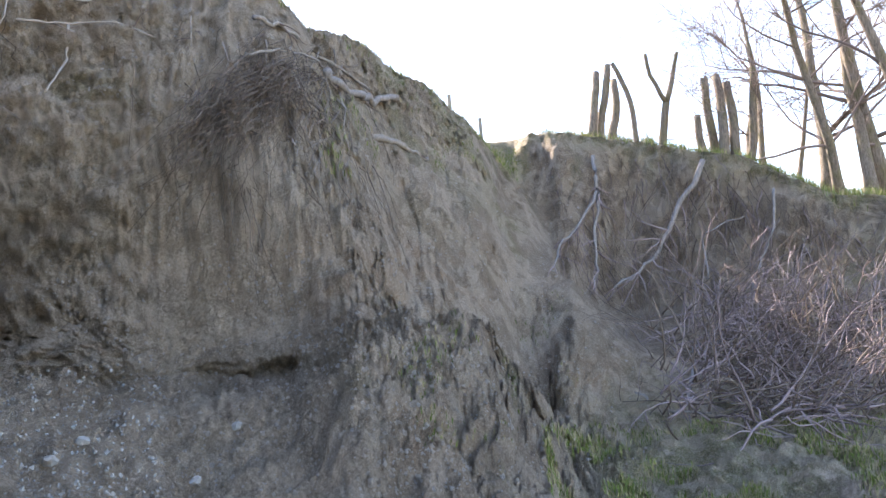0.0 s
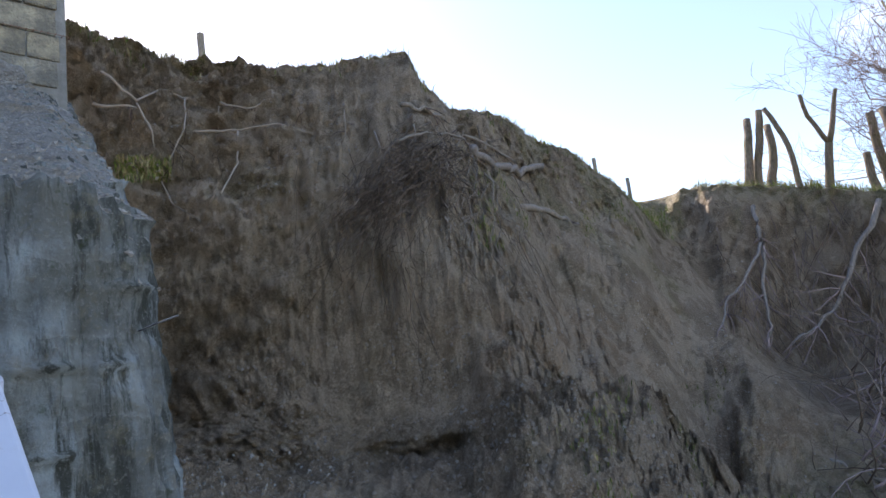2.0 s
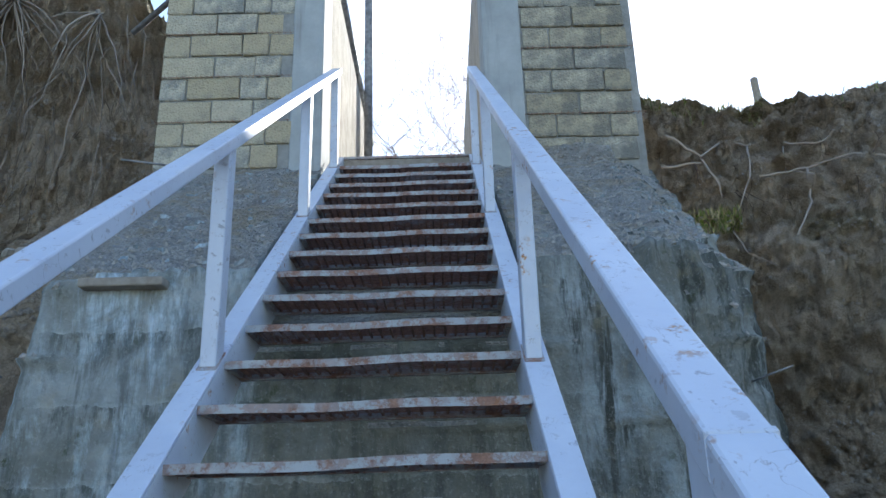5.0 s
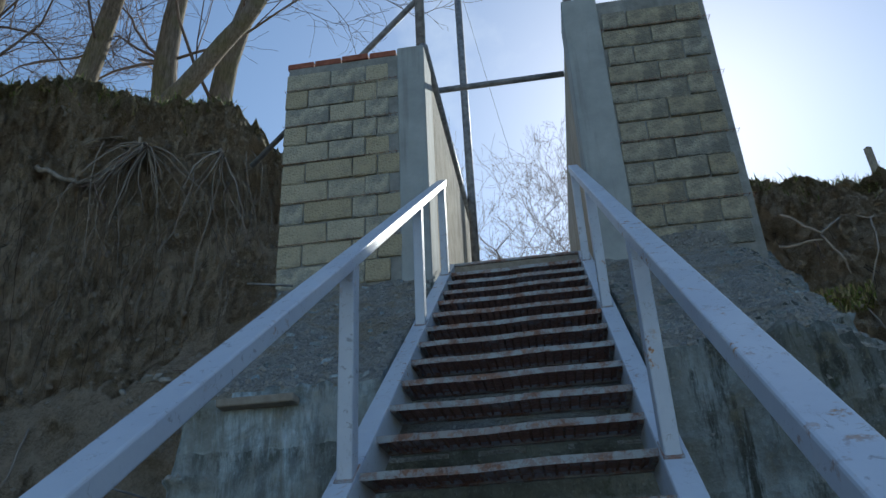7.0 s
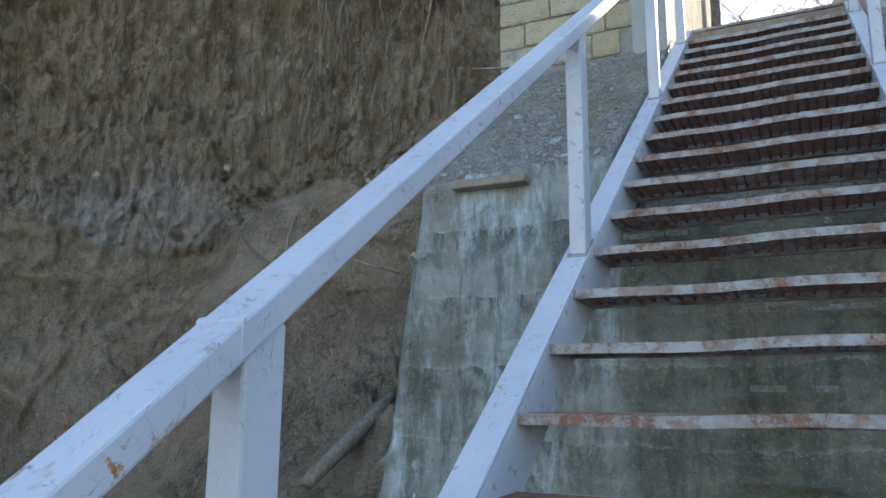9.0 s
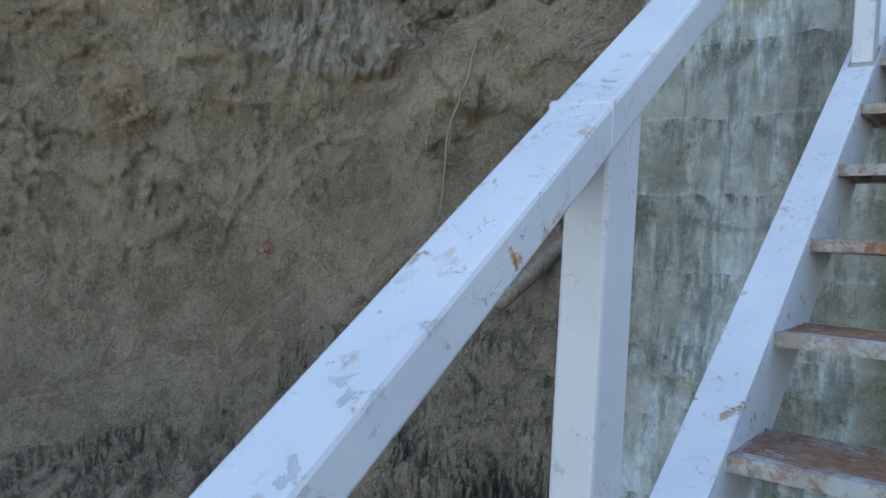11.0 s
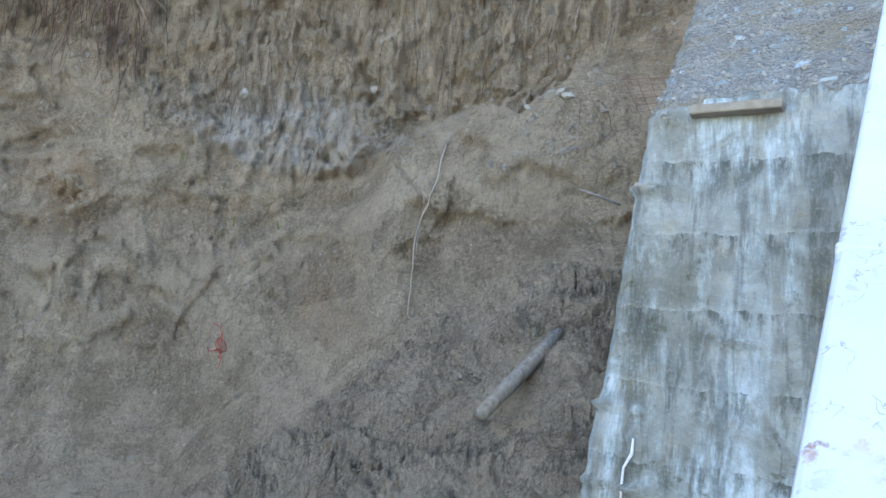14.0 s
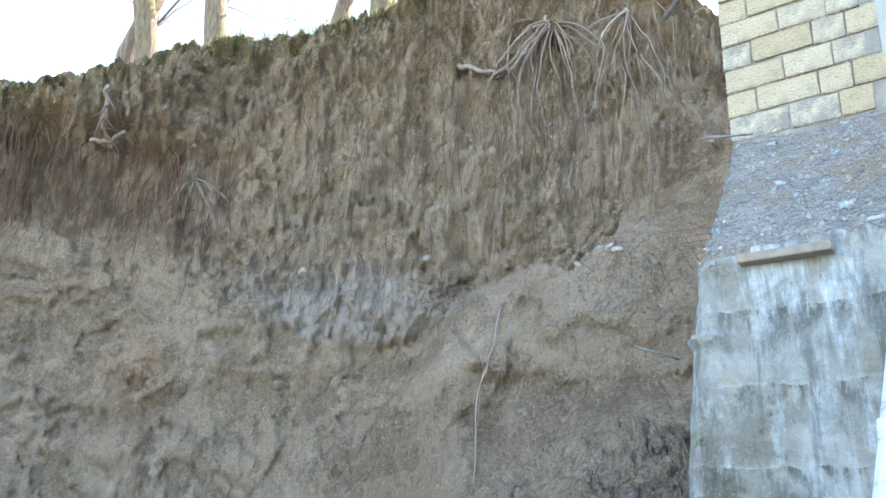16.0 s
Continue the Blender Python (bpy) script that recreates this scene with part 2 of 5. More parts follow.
def plaster_material():
    m = Mat("trowelled_cement", 0.85)
    mid, fine = m.noise(4, 8, 0.65), m.noise(50, 4)
    base = m.mix(m.ramp(mid, 0.3, 0.7), (0.30, 0.325, 0.33), (0.42, 0.45, 0.455))
    base = m.mix(m.times(m.ramp(m.noise(3, 6, 0.6, m.stretch(3, 3, 0.2)), 0.54, 0.7), 0.6), base, (0.20, 0.20, 0.185))
    return m.done(base, m.plus(mid, m.times(fine, 0.3)), 0.35, 0.01)


def render_wall_material():
    m = Mat("rough_cast_render", 0.92)
    mid = m.noise(5, 8, 0.7)
    base = m.mix(m.ramp(mid, 0.3, 0.7), (0.34, 0.30, 0.24), (0.52, 0.48, 0.40))
    base = m.mix(m.times(m.ramp(m.noise(3, 6, 0.6, m.stretch(1, 3, 0.3)), 0.52, 0.66), 0.6), base, (0.2, 0.18, 0.15))
    return m.done(base, m.plus(mid, m.times(m.noise(40, 4), 0.5)), 0.7, 0.02)


def paint_material():
    m = Mat("blue_grey_paint", 0.42)
    m.b.inputs["Specular IOR Level"].default_value = 0.45
    mid, fine = m.noise(5, 6, 0.6), m.noise(30, 6, 0.65, None, 0.4)
    base = m.mix(m.ramp(mid, 0.3, 0.7), (0.50, 0.55, 0.65), (0.60, 0.65, 0.735))
    peel = m.times(m.ramp(fine, 0.60, 0.63), m.ramp(m.noise(2.6, 4), 0.44, 0.54))
    base = m.mix(peel, base, (0.36, 0.385, 0.45))
    rust = m.times(m.ramp(m.noise(24, 6, 0.7), 0.57, 0.63), m.ramp(m.noise(3.3, 3), 0.55, 0.64))
    base = m.mix(rust, base, m.mix(m.ramp(fine, 0.4, 0.6), (0.20, 0.07, 0.02), (0.50, 0.26, 0.09)))
    bent = m.node("ShaderNodeVectorMath")
    tn = m.node("ShaderNodeTexNoise")
    tn.inputs["Scale"].default_value, tn.inputs["Detail"].default_value = 22, 5
    m.link(m.co, tn.inputs["Vector"])
    sc = m.node("ShaderNodeVectorMath", op="SCALE")
    sc.inputs["Scale"].default_value = 0.09
    m.link(tn.outputs["Color"], sc.inputs[0])
    m.link(m.co, bent.inputs[0])
    m.link(sc.outputs[0], bent.inputs[1])
    edge = m.ramp(m.cells(24, bent.outputs[0], "DISTANCE_TO_EDGE"), 0.016, 0.0)
    crack = m.times(m.times(edge, m.ramp(m.noise(26, 2), 0.5, 0.56)), m.ramp(m.noise(4, 3), 0.46, 0.56))
    base = m.mix(m.times(crack, 0.75), base, (0.16, 0.13, 0.12))
    h = m.plus(m.times(peel, -0.6), m.plus(m.times(crack, -0.8), m.times(m.noise(90, 3), 0.15)))
    return m.done(base, h, 0.5, 0.004, m.ramp(rust, 0, 1, 0.42, 0.9))


def rusty_material(name, paint=0.4):
    m = Mat(name, 0.8)
    # every piece rusts in its own way
    add = m.node("ShaderNodeVectorMath")
    m.link(m.co, add.inputs[0])
    m.link(m.times(m.random(), 37.0), add.inputs[1])
    m.co = add.outputs[0]
    fine = m.noise(45, 6, 0.7)
    rust = m.mix(m.ramp(fine, 0.3, 0.7), (0.15, 0.085, 0.065), (0.36, 0.215, 0.16))
    left = m.plus(m.times(m.ramp(m.noise(14, 8, 0.8), 0.66 - 0.25 * paint, 0.72 - 0.25 * paint), 0.6), m.times(m.ramp(m.noise(4, 5, 0.7), 0.62 - 0.25 * paint, 0.70 - 0.25 * paint), 0.4))
    base = m.mix(left, rust, (0.40, 0.43, 0.46))
    base = m.mix(m.times(m.ramp(m.noise(20, 5), 0.6, 0.66), 0.5), base, (0.34, 0.15, 0.06))
    return m.done(base, m.plus(fine, m.times(left, 0.5)), 0.6, 0.004)


def steel_material():
    m = Mat("weathered_steel_pipe", 0.6, 0.3)
    mid = m.noise(14, 5)
    return m.done(m.mix(m.ramp(mid, 0.35, 0.65), (0.17, 0.17, 0.18), (0.33, 0.33, 0.34)), mid, 0.2, 0.003)


def bark_material(name, dark, light, moss=0.0):
    m = Mat(name, 0.93)
    grain = m.noise(9, 7, 0.7, m.stretch(3.5, 3.5, 0.5))
    base = m.mix(m.ramp(grain, 0.35, 0.65), dark, light)
    if moss:
        base = m.mix(m.times(m.ramp(m.noise(2.5, 5), 0.45, 0.6), moss), base, (0.13, 0.13, 0.03))
    return m.done(base, grain, 0.8, 0.02)


def twig_material(name, a, b):
    m = Mat(name, 0.85)
    return m.done(m.mix(m.island(), a, b), m.noise(60, 3), 0.3, 0.003)


def plain_material(name, a, b, scale=12, rough=0.85):
    m = Mat(name, rough)
    n = m.noise(scale, 6, 0.65)
    return m.done(m.mix(m.ramp(n, 0.3, 0.7), a, b), n, 0.4, 0.01)


def blade_material():
    m = Mat("grass_blades", 0.7)
    base = m.mix(m.island(), (0.11, 0.155, 0.03), (0.27, 0.31, 0.075))
    return m.done(m.mix(m.ramp(m.island(), 0.6, 0.62), base, (0.40, 0.34, 0.18)))


SOIL = soil_material()
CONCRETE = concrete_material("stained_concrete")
RUBBLE = rubble_material()
BRICK = brick_material("shell_limestone", 0.15)
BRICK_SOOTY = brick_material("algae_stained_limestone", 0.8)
MORTAR = mortar_material()
PLASTER = plaster_material()
RENDER = render_wall_material()
PAINT = paint_material()
NOSING = rusty_material("rusty_painted_angle", 0.76)
GRATE = rusty_material("rusty_grating", 0.35)
STEEL = steel_material()
RUST_ROD = rusty_material("rusty_rod", 0.0)
BARK = bark_material("grey_bark", (0.11, 0.09, 0.072), (0.29, 0.24, 0.19), 0.35)
STUMP = bark_material("weathered_stump_bark", (0.10, 0.08, 0.065), (0.27, 0.22, 0.17), 0.3)
DEAD = bark_material("bleached_branch", (0.17, 0.15, 0.135), (0.34, 0.31, 0.285))
LOG = bark_material("buried_log", (0.19, 0.165, 0.14), (0.36, 0.325, 0.285))
TWIG = twig_material("bare_twigs", (0.12, 0.095, 0.085), (0.26, 0.20, 0.175))
BRUSH = twig_material("fallen_brush_twigs", (0.20, 0.155, 0.15), (0.40, 0.32, 0.31))
ROOT = twig_material("hanging_roots", (0.10, 0.075, 0.058), (0.25, 0.20, 0.16))
ROOT_PALE = twig_material("pale_roots", (0.22, 0.185, 0.155), (0.44, 0.385, 0.33))
ROOT_RED = twig_material("reddish_roots", (0.085, 0.05, 0.042), (0.19, 0.12, 0.10))
RED_BRICK = plain_material("red_brick_course", (0.22, 0.075, 0.05), (0.38, 0.15, 0.10), 20)
STONE = plain_material("pale_stone", (0.26, 0.25, 0.23), (0.42, 0.41, 0.38), 15)
TIMBER = plain_material("grey_timber", (0.22, 0.19, 0.16), (0.36, 0.33, 0.28), 18)
BLADES = blade_material()


# ---- mesh helpers ----
def mesh_object(name, verts, faces, material, parent=None, label="", smooth=False):
    me = bpy.data.meshes.new(name)
    me.from_pydata([tuple(v) for v in verts], [], faces)
    if material:
        me.materials.append(material)
    if smooth:
        me.polygons.foreach_set("use_smooth", [True] * len(me.polygons))
    me.update()
    ob = new(name, me)
    if parent is not None:
        ob.parent = parent
    if label:
        ob["label"] = label
    return ob


def part(name, bm, material, parent=None, label="", smooth=False):
    """Links a bmesh as one mesh object under a thing or a part."""
    me = bpy.data.meshes.new(name)
    bm.to_mesh(me)
    bm.free()
    me.materials.append(material)
    if smooth:
        me.polygons.foreach_set("use_smooth", [True] * len(me.polygons))
    ob = new(name, me)
    if parent is not None:
        ob.parent = parent
    if label:
        ob["label"] = label
    return ob


def add_box(bm, lo, hi, m=None):
    c = [(lo[i] + hi[i]) / 2 for i in range(3)]
    s = [hi[i] - lo[i] for i in range(3)]
    mat = Matrix.Translation(c) @ Matrix.Diagonal((*s, 1))
    return bmesh.ops.create_cube(bm, size=1, matrix=(m @ mat) if m else mat)["verts"]


def box(lo, hi, bevel=0.0, m=None):
    bm = bmesh.new()
    add_box(bm, lo, hi, m)
    if bevel:
        bmesh.ops.bevel(bm, geom=bm.edges[:], offset=bevel, segments=2, profile=0.5, affect="EDGES")
    return bm


def empty(name, at=(0, 0, 0)):
    ob = new(name)
    ob.empty_display_size = 0.1
    ob.location = at
    return ob


class Tubes:
    """Tapered tubes collected into one mesh."""

    def __init__(self):
        self.v, self.f = [], []

    def add(self, pts, radii, sides=5):
        pts = [Vector(p) for p in pts]
        n0 = len(self.v)
        up = Vector((0.31, 0.17, 0.93))
        for i, p in enumerate(pts):
            d = pts[min(i + 1, len(pts) - 1)] - pts[max(i - 1, 0)]
            if d.length < 1e-6:
                d = Vector((0, 0, 1))
            d.normalize()
            a = d.cross(up)
            if a.length < 0.05:
                a = d.cross(Vector((1, 0, 0)))
            a.normalize()
            b = d.cross(a)
            for k in range(sides):
                w = 2 * math.pi * k / sides
                self.v.append(p + (a * math.cos(w) + b * math.sin(w)) * radii[i])
        for i in range(len(pts) - 1):
            for k in range(sides):
                q, r = n0 + i * sides, (k + 1) % sides
                self.f.append((q + k, q + r, q + sides + r, q + sides + k))
        self.f.append(tuple(n0 + k for k in reversed(range(sides))))
        e = n0 + (len(pts) - 1) * sides
        self.f.append(tuple(e + k for k in range(sides)))

    def make(self, name, material, parent=None, label=""):
        return mesh_object(name, self.v, self.f, material, parent, label, True)


def lattice(ix, iy, iz, seed):
    h = (ix.astype(np.int64) * 374761393 + iy.astype(np.int64) * 668265263 + iz.astype(np.int64) * 2147483647 + seed * 1274126177) & 0x7FFFFFFF
    h = ((h ^ (h >> 13)) * 1274126177) & 0x7FFFFFFF
    h = ((h ^ (h >> 16)) * 668265263) & 0x7FFFFFFF
    return ((h ^ (h >> 15)) & 0xFFFFF) / 0xFFFFF


def value_noise(p, seed=0):
    """Smooth noise from -1 to 1 at the rows of p."""
    i = np.floor(p)
    f = p - i
    f = f * f * (3 - 2 * f)
    i = i.astype(np.int64)
    out = 0
    for dx in (0, 1):
        for dy in (0, 1):
            for dz in (0, 1):
                w = (f[..., 0] if dx else 1 - f[..., 0]) * (f[..., 1] if dy else 1 - f[..., 1]) * (f[..., 2] if dz else 1 - f[..., 2])
                out = out + w * lattice(i[..., 0] + dx, i[..., 1] + dy, i[..., 2] + dz, seed)
    return out * 2 - 1


def fractal(p, seed=0, octaves=4, gain=0.5, ridged=False):
    out, amp, tot = 0, 1.0, 0
    q = np.array(p, float)
    for o in range(octaves):
        n = value_noise(q + 17.3 * o, seed + o)
        out = out + amp * ((1 - 2 * np.abs(n)) if ridged else n)
        tot += amp
        amp *= gain
        q = q * 2.03
    return out / tot


# ---- the ground and the slumped cliff: one sheet ----
def hub(az):
    """The middle from which a direction is counted: it shifts with the eye across the stair."""
    return np.interp(az, [-30, -5, 12], [-0.48, 0.05, 0.45]), np.interp(az, [-30, -5, 12], [-2.05, -2.12, -2.22])


HUB = Vector((0.0, -2.1, -0.16))
# direction (degrees right of +Y): (distance, height) from the near ground up the face to the lip and over the plateau
PROFILES = {
    -180: [(0.6, -3.0), (5, -3.3), (9, -3.6), (12, -3.8), (14, -3.9), (16, -4.0), (18, -4.1), (20, -4.2), (24, -4.4), (30, -4.6)],
    -120: [(0.6, -3.0), (5, -3.1), (8, -3.0), (10, -2.8), (11.5, -2.2), (12.2, -1.2), (12.6, 0.2), (12.8, 1.0), (15, 1.4), (26, 1.6)],
    -95: [(0.6, -3), (6, -3.45), (9, -2.97), (10.56, -1.17), (11.04, 0.27), (11.52, 1.47), (11.88, 2.43), (11.76, 3.28), (14.4, 3.64), (31.2, 4.12)],
    -70: [(0.6, -3), (5.58, -3.31), (7.94, -2.69), (9.42, -0.71), (10.04, 0.91), (10.29, 2.15), (10.66, 3.14), (10.17, 4.35), (13.64, 4.85), (32.24, 5.47)],
    -54: [(0.6, -3), (5.21, -2.94), (7.19, -2.38), (8.43, -0.46), (8.93, 1.15), (9.3, 2.52), (9.3, 3.76), (9.05, 5.3), (12.4, 5.86), (32.24, 6.23)],
    -44: [(0.6, -3), (4.71, -2.44), (6.7, -1.45), (7.69, 0.04), (8.31, 1.28), (8.43, 2.39), (8.56, 4.01), (8.31, 5.43), (11.16, 5.87), (32.24, 6.24)],
    -35: [(0.6, -2.9), (4.34, -1.95), (6.45, -0.3), (7.07, 0.66), (7.56, 1.71), (8.06, 2.02), (8.18, 4.01), (7.94, 5.62), (11.16, 5.99), (32.24, 6.24)],
    -24: [(0.6, -2.8), (3.97, -1.51), (6.08, 0.42), (6.57, 1.03), (7.19, 2.21), (7.69, 2.52), (7.94, 4.13), (7.69, 5.56), (11.16, 5.99), (32.24, 6.24)],
    -13: [(0.6, -2.8), (2.91, -1.77), (4.48, -0.99), (5.94, 0.24), (6.72, 1.59), (7.17, 2.48), (7.84, 3.6), (8.96, 4.72), (11.2, 4.95), (29.12, 5.17)],
    -7: [(0.6, -2.8), (2.6, -1.7), (4.0, -1.1), (5.3, 0.0), (6.0, 1.2), (6.6, 1.9), (7.4, 2.2), (8.5, 2.3), (10, 2.4), (26, 4.2)],
    8: [(0.6, -2.8), (2.6, -1.7), (4.0, -1.1), (5.3, 0.0), (6.0, 1.2), (6.6, 1.9), (7.4, 2.2), (8.5, 2.3), (10, 2.4), (26, 4.2)],
    14: [(0.6, -2.7), (3.4, -1.6), (5.2, -0.9), (6.6, -0.3), (7.6, 0.3), (8.1, 1.6), (8.6, 3.2), (8.9, 4.43), (11, 4.58), (26, 4.88)],
    24: [(0.6, -2.7), (4.4, -1.6), (6, -0.9), (7.1, -0.3), (7.8, 0.1), (8, 1.6), (8.8, 3.2), (9.6, 4.35), (12, 4.55), (26, 4.95)],
    32: [(0.6, -2.7), (4.4, -1.9), (6, -1.2), (7.1, -0.6), (7.8, -0.2), (8, 1.8), (8.8, 3.4), (9.9, 4.44), (12, 4.64), (26, 4.94)],
    39.7: [(0.6, -2.7), (4.4, -2.1), (5.8, -1.4), (6.8, -0.7), (7.6, -0.2), (8.1, 1.8), (9.1, 3.5), (10.3, 4.73), (12.5, 4.78), (26, 4.98)],
    40.8: [(0.6, -2.7), (4.4, -2.1), (5.8, -1.4), (6.7, -0.6), (7.5, -0.1), (8.1, 1.7), (9.1, 3.3), (10.3, 4.2), (12.5, 4.45), (26, 4.95)],
    44: [(0.6, -2.7), (4.4, -2.2), (5.6, -1.4), (6.5, -0.6), (7.2, -0.05), (8.7, 1.4), (10.2, 2.9), (11.6, 4.14), (14, 4.29), (26, 4.79)],
    50: [(0.6, -2.7), (4.6, -2.3), (6, -1.5), (7, -0.75), (7.9, -0.2), (8.7, -0.75), (12, 2.5), (13.8, 4.14), (16, 4.29), (28, 4.59)],
    54: [(0.6, -2.7), (5, -2.4), (6.4, -1.7), (7.5, -0.9), (8.2, -0.33), (9.3, -1.6), (13, 2.2), (15.8, 3.97), (19, 4.07), (30, 4.47)],
    58: [(0.6, -2.7), (5.5, -2.5), (7.2, -2), (8.4, -1.45), (9, -1.2), (10, -2.4), (13.5, 0.7), (17.3, 2.8), (19.3, 4.25), (32, 4.4)],
    59.8: [(0.6, -2.7), (5.8, -2.5), (7.8, -2.2), (9, -1.9), (10, -1.75), (11.4, -0.9), (13.6, 0.5), (16.6, 1.6), (18.9, 4.15), (32, 4.4)],
    61: [(0.6, -2.7), (6, -2.5), (8.2, -2.25), (9.4, -2.1), (10.4, -1.9), (12, -0.5), (13.6, 0.38), (15.6, 0), (18.6, 4.1), (32, 4.4)],
    66: [(0.6, -2.7), (6, -2.4), (9, -2.2), (11.2, -1.9), (12.4, -1.5), (13.2, -0.95), (14.6, -1.1), (17.6, -0.3), (18.8, 3.8), (32, 4.2)],
    73: [(0.6, -2.7), (6, -2.4), (9, -2.2), (12, -2), (13.5, -1.9), (15, -1.7), (16.5, -1.2), (17.8, 0.2), (18.6, 3.1), (32, 3.5)],
    80: [(0.6, -2.7), (6, -2.4), (9, -2.2), (12, -2.1), (14, -1.9), (15.5, -1.5), (16.8, -0.9), (17.6, 0.1), (18.4, 1.85), (32, 2.3)],
    95: [(0.6, -2.7), (6, -2.6), (9, -2.6), (12, -2.5), (14, -2.4), (16, -2.2), (17.5, -1.6), (18.6, -0.4), (19.6, 0.9), (32, 1.5)],
    120: [(0.6, -2.9), (6, -2.9), (9, -3.0), (12, -3.1), (15, -3.1), (17, -3.1), (19, -2.8), (20.5, -2.0), (22, -1.0), (32, -0.6)],
    180: [(0.6, -3.0), (5, -3.3), (9, -3.6), (12, -3.8), (14, -3.9), (16, -4.0), (18, -4.1), (20, -4.2), (24, -4.4), (30, -4.6)],
}


def smoothstep(x, a, b):
    t = np.clip((x - a) / (b - a), 0, 1)
    return t * t * (3 - 2 * t)


def bump_at(a, b, a0, b0, ra, rb):
    return np.exp(-(((a - a0) / ra) ** 2 + ((b - b0) / rb) ** 2))


def build_ground():
    keys = sorted(PROFILES)
    azs = np.concatenate([np.arange(-180, -86, 3.0), np.arange(-86, -72, 0.3), np.arange(-72, -15, 0.12), np.arange(-15, 12, 1.0), np.arange(12, 62, 0.13), np.arange(62, 86, 0.2), np.arange(86, 178, 3.0)])
    # rows up the profile: dense on the face
    segs = [6, 140, 50, 36, 36, 42, 44, 34, 10]
    s = np.concatenate([i + np.arange(n) / n for i, n in enumerate(segs)] + [[9.0]])
    tab = np.array([PROFILES[k] for k in keys], float)          # stations x 10 x 2
    # between points of the profile: a monotone curve with limited slopes
    i0 = np.clip(np.floor(s).astype(int), 0, 8)
    f = s - i0
    d = np.diff(tab, axis=1)
    tan = np.zeros_like(tab)
    tan[:, 1:-1] = 0.5 * (d[:, :-1] + d[:, 1:])
    tan[:, 0], tan[:, -1] = d[:, 0], d[:, -1]
    lim = 1.2 * np.minimum(np.abs(np.concatenate([d[:, :1], d], 1)), np.abs(np.concatenate([d, d[:, -1:]], 1)))
    tan = np.clip(tan, -lim, lim)
    h = f[None, :, None]
    prof = ((1 + 2 * h) * (1 - h) ** 2 * tab[:, i0] + h * (1 - h) ** 2 * tan[:, i0] + h * h * (3 - 2 * h) * tab[:, i0 + 1] + h * h * (h - 1) * tan[:, i0 + 1])
    j = np.clip(np.searchsorted(keys, azs, side="right") - 1, 0, len(keys) - 2)
    k = np.array(keys, float)
    g = (azs - k[j]) / (k[j + 1] - k[j])
    g = (g * g * (3 - 2 * g) * 0.5 + g * 0.5)[:, None, None]
    P = prof[j] * (1 - g) + prof[j + 1] * g
    dist, z = P[..., 0], P[..., 1]
    A = np.repeat(azs[:, None], len(s), 1)
    S = np.repeat(s[None, :], len(azs), 0)
    rad = np.radians(A)
    arc = rad * 8.0                                             # metres along the face
    q3 = np.stack([np.sin(rad) * dist, np.cos(rad) * dist, z], -1)
    el = np.degrees(np.arctan2(z + 0.16, dist))
    far_side = smoothstep(A, 57.0, 59.8)
    lip_at = 7.0 + far_side                                      # the row of the lip
    face = smoothstep(S, 2.3, 3.4) * (1 - smoothstep(S - far_side, 7.0, 7.4))
    warp = 0.5 * fractal(q3 * 0.9, 91, 2)
    fl = np.stack([arc * 2.6 + warp, z * 0.4, dist * 0.3], -1)    # upright flutes
    big = fractal(q3 * 0.7, 3, 3)
    mid = fractal(q3 * 2.2, 11, 5, 0.6)
    clod = fractal(q3 * 5.0, 23, 4, 0.65, True)
    grit = fractal(q3 * 13.0, 27, 3, 0.65)
    flute = fractal(fl, 31, 5, 0.6, True)
    fine_fl = fractal(np.stack([arc * 9 + warp * 2, z * 1.3, dist * 0.5], -1), 37, 3, 0.6, True)
    slump = fractal(np.stack([arc * 1.7 + z * 1.2, z * 1.9 - arc * 0.6, dist * 0.3], -1), 41, 5, 0.62, True)
    left = 1 - smoothstep(A, -16, -10)
    ridge_el = np.interp(A, [-69, -61.4, -58, -53.6, -50.3, -46.9, -43.5, -39.3, -37.6, -34.6, -32.4, -28, -25, -24, -21.4, -19],
                         [16, 17.5, 15.7, 12.4, 11.5, 10.4, 10.2, 10.7, 12.4, 15, 16.2, 15.7, 17.3, 19.7, 21.6, 22.6])
    ragged = 1.5 * fractal(np.stack([arc * 3.2, z * 0.35, dist * 0.2], -1), 201, 4, 0.65)
    upper = smoothstep(el - ridge_el + ragged, -0.35, 0.35)       # left: rooted upper face over the slumped apron
    apron = left * (1 - upper)
    fan_edge = np.interp(el, [-3.2, -0.1, 7.3, 9.6, 13.6, 16.5], [-40.7, -38.1, -40, -38.1, -35, -31.8])
    fan = apron * smoothstep(A - fan_edge + 0.8 * ragged, -0.8, 1.2)       # fresh smooth earth fan beside the wall
    talus_el = np.interp(A, [-75, -52, -45.6, -40.4, -37.4, -33.5, -29.5, -25.4, -20], [-19, -14.4, -10.2, -6.4, -3.8, 0.3, 2.7, 4.5, 5.1])
    heap = left * smoothstep(talus_el - el + 0.5 * ragged, -0.3, 0.4)      # cracked heap at the foot
    scar = fan * (1 - heap) * smoothstep(8.4 - el + 0.9 * ragged, -0.15, 0.2) * smoothstep(A, -36.5, -35) * smoothstep(el - talus_el, 0.0, 1.6)
    col = smoothstep(A, 27, 32) * (1 - smoothstep(A, 42, 50)) * smoothstep(S, 4.4, 4.9) * (1 - 0.6 * smoothstep(S, 6.0, 6.8))
    rough = smoothstep(A, 10, 14) * (1 - smoothstep(A, 27, 33))
    spur = smoothstep(A, 40, 46)
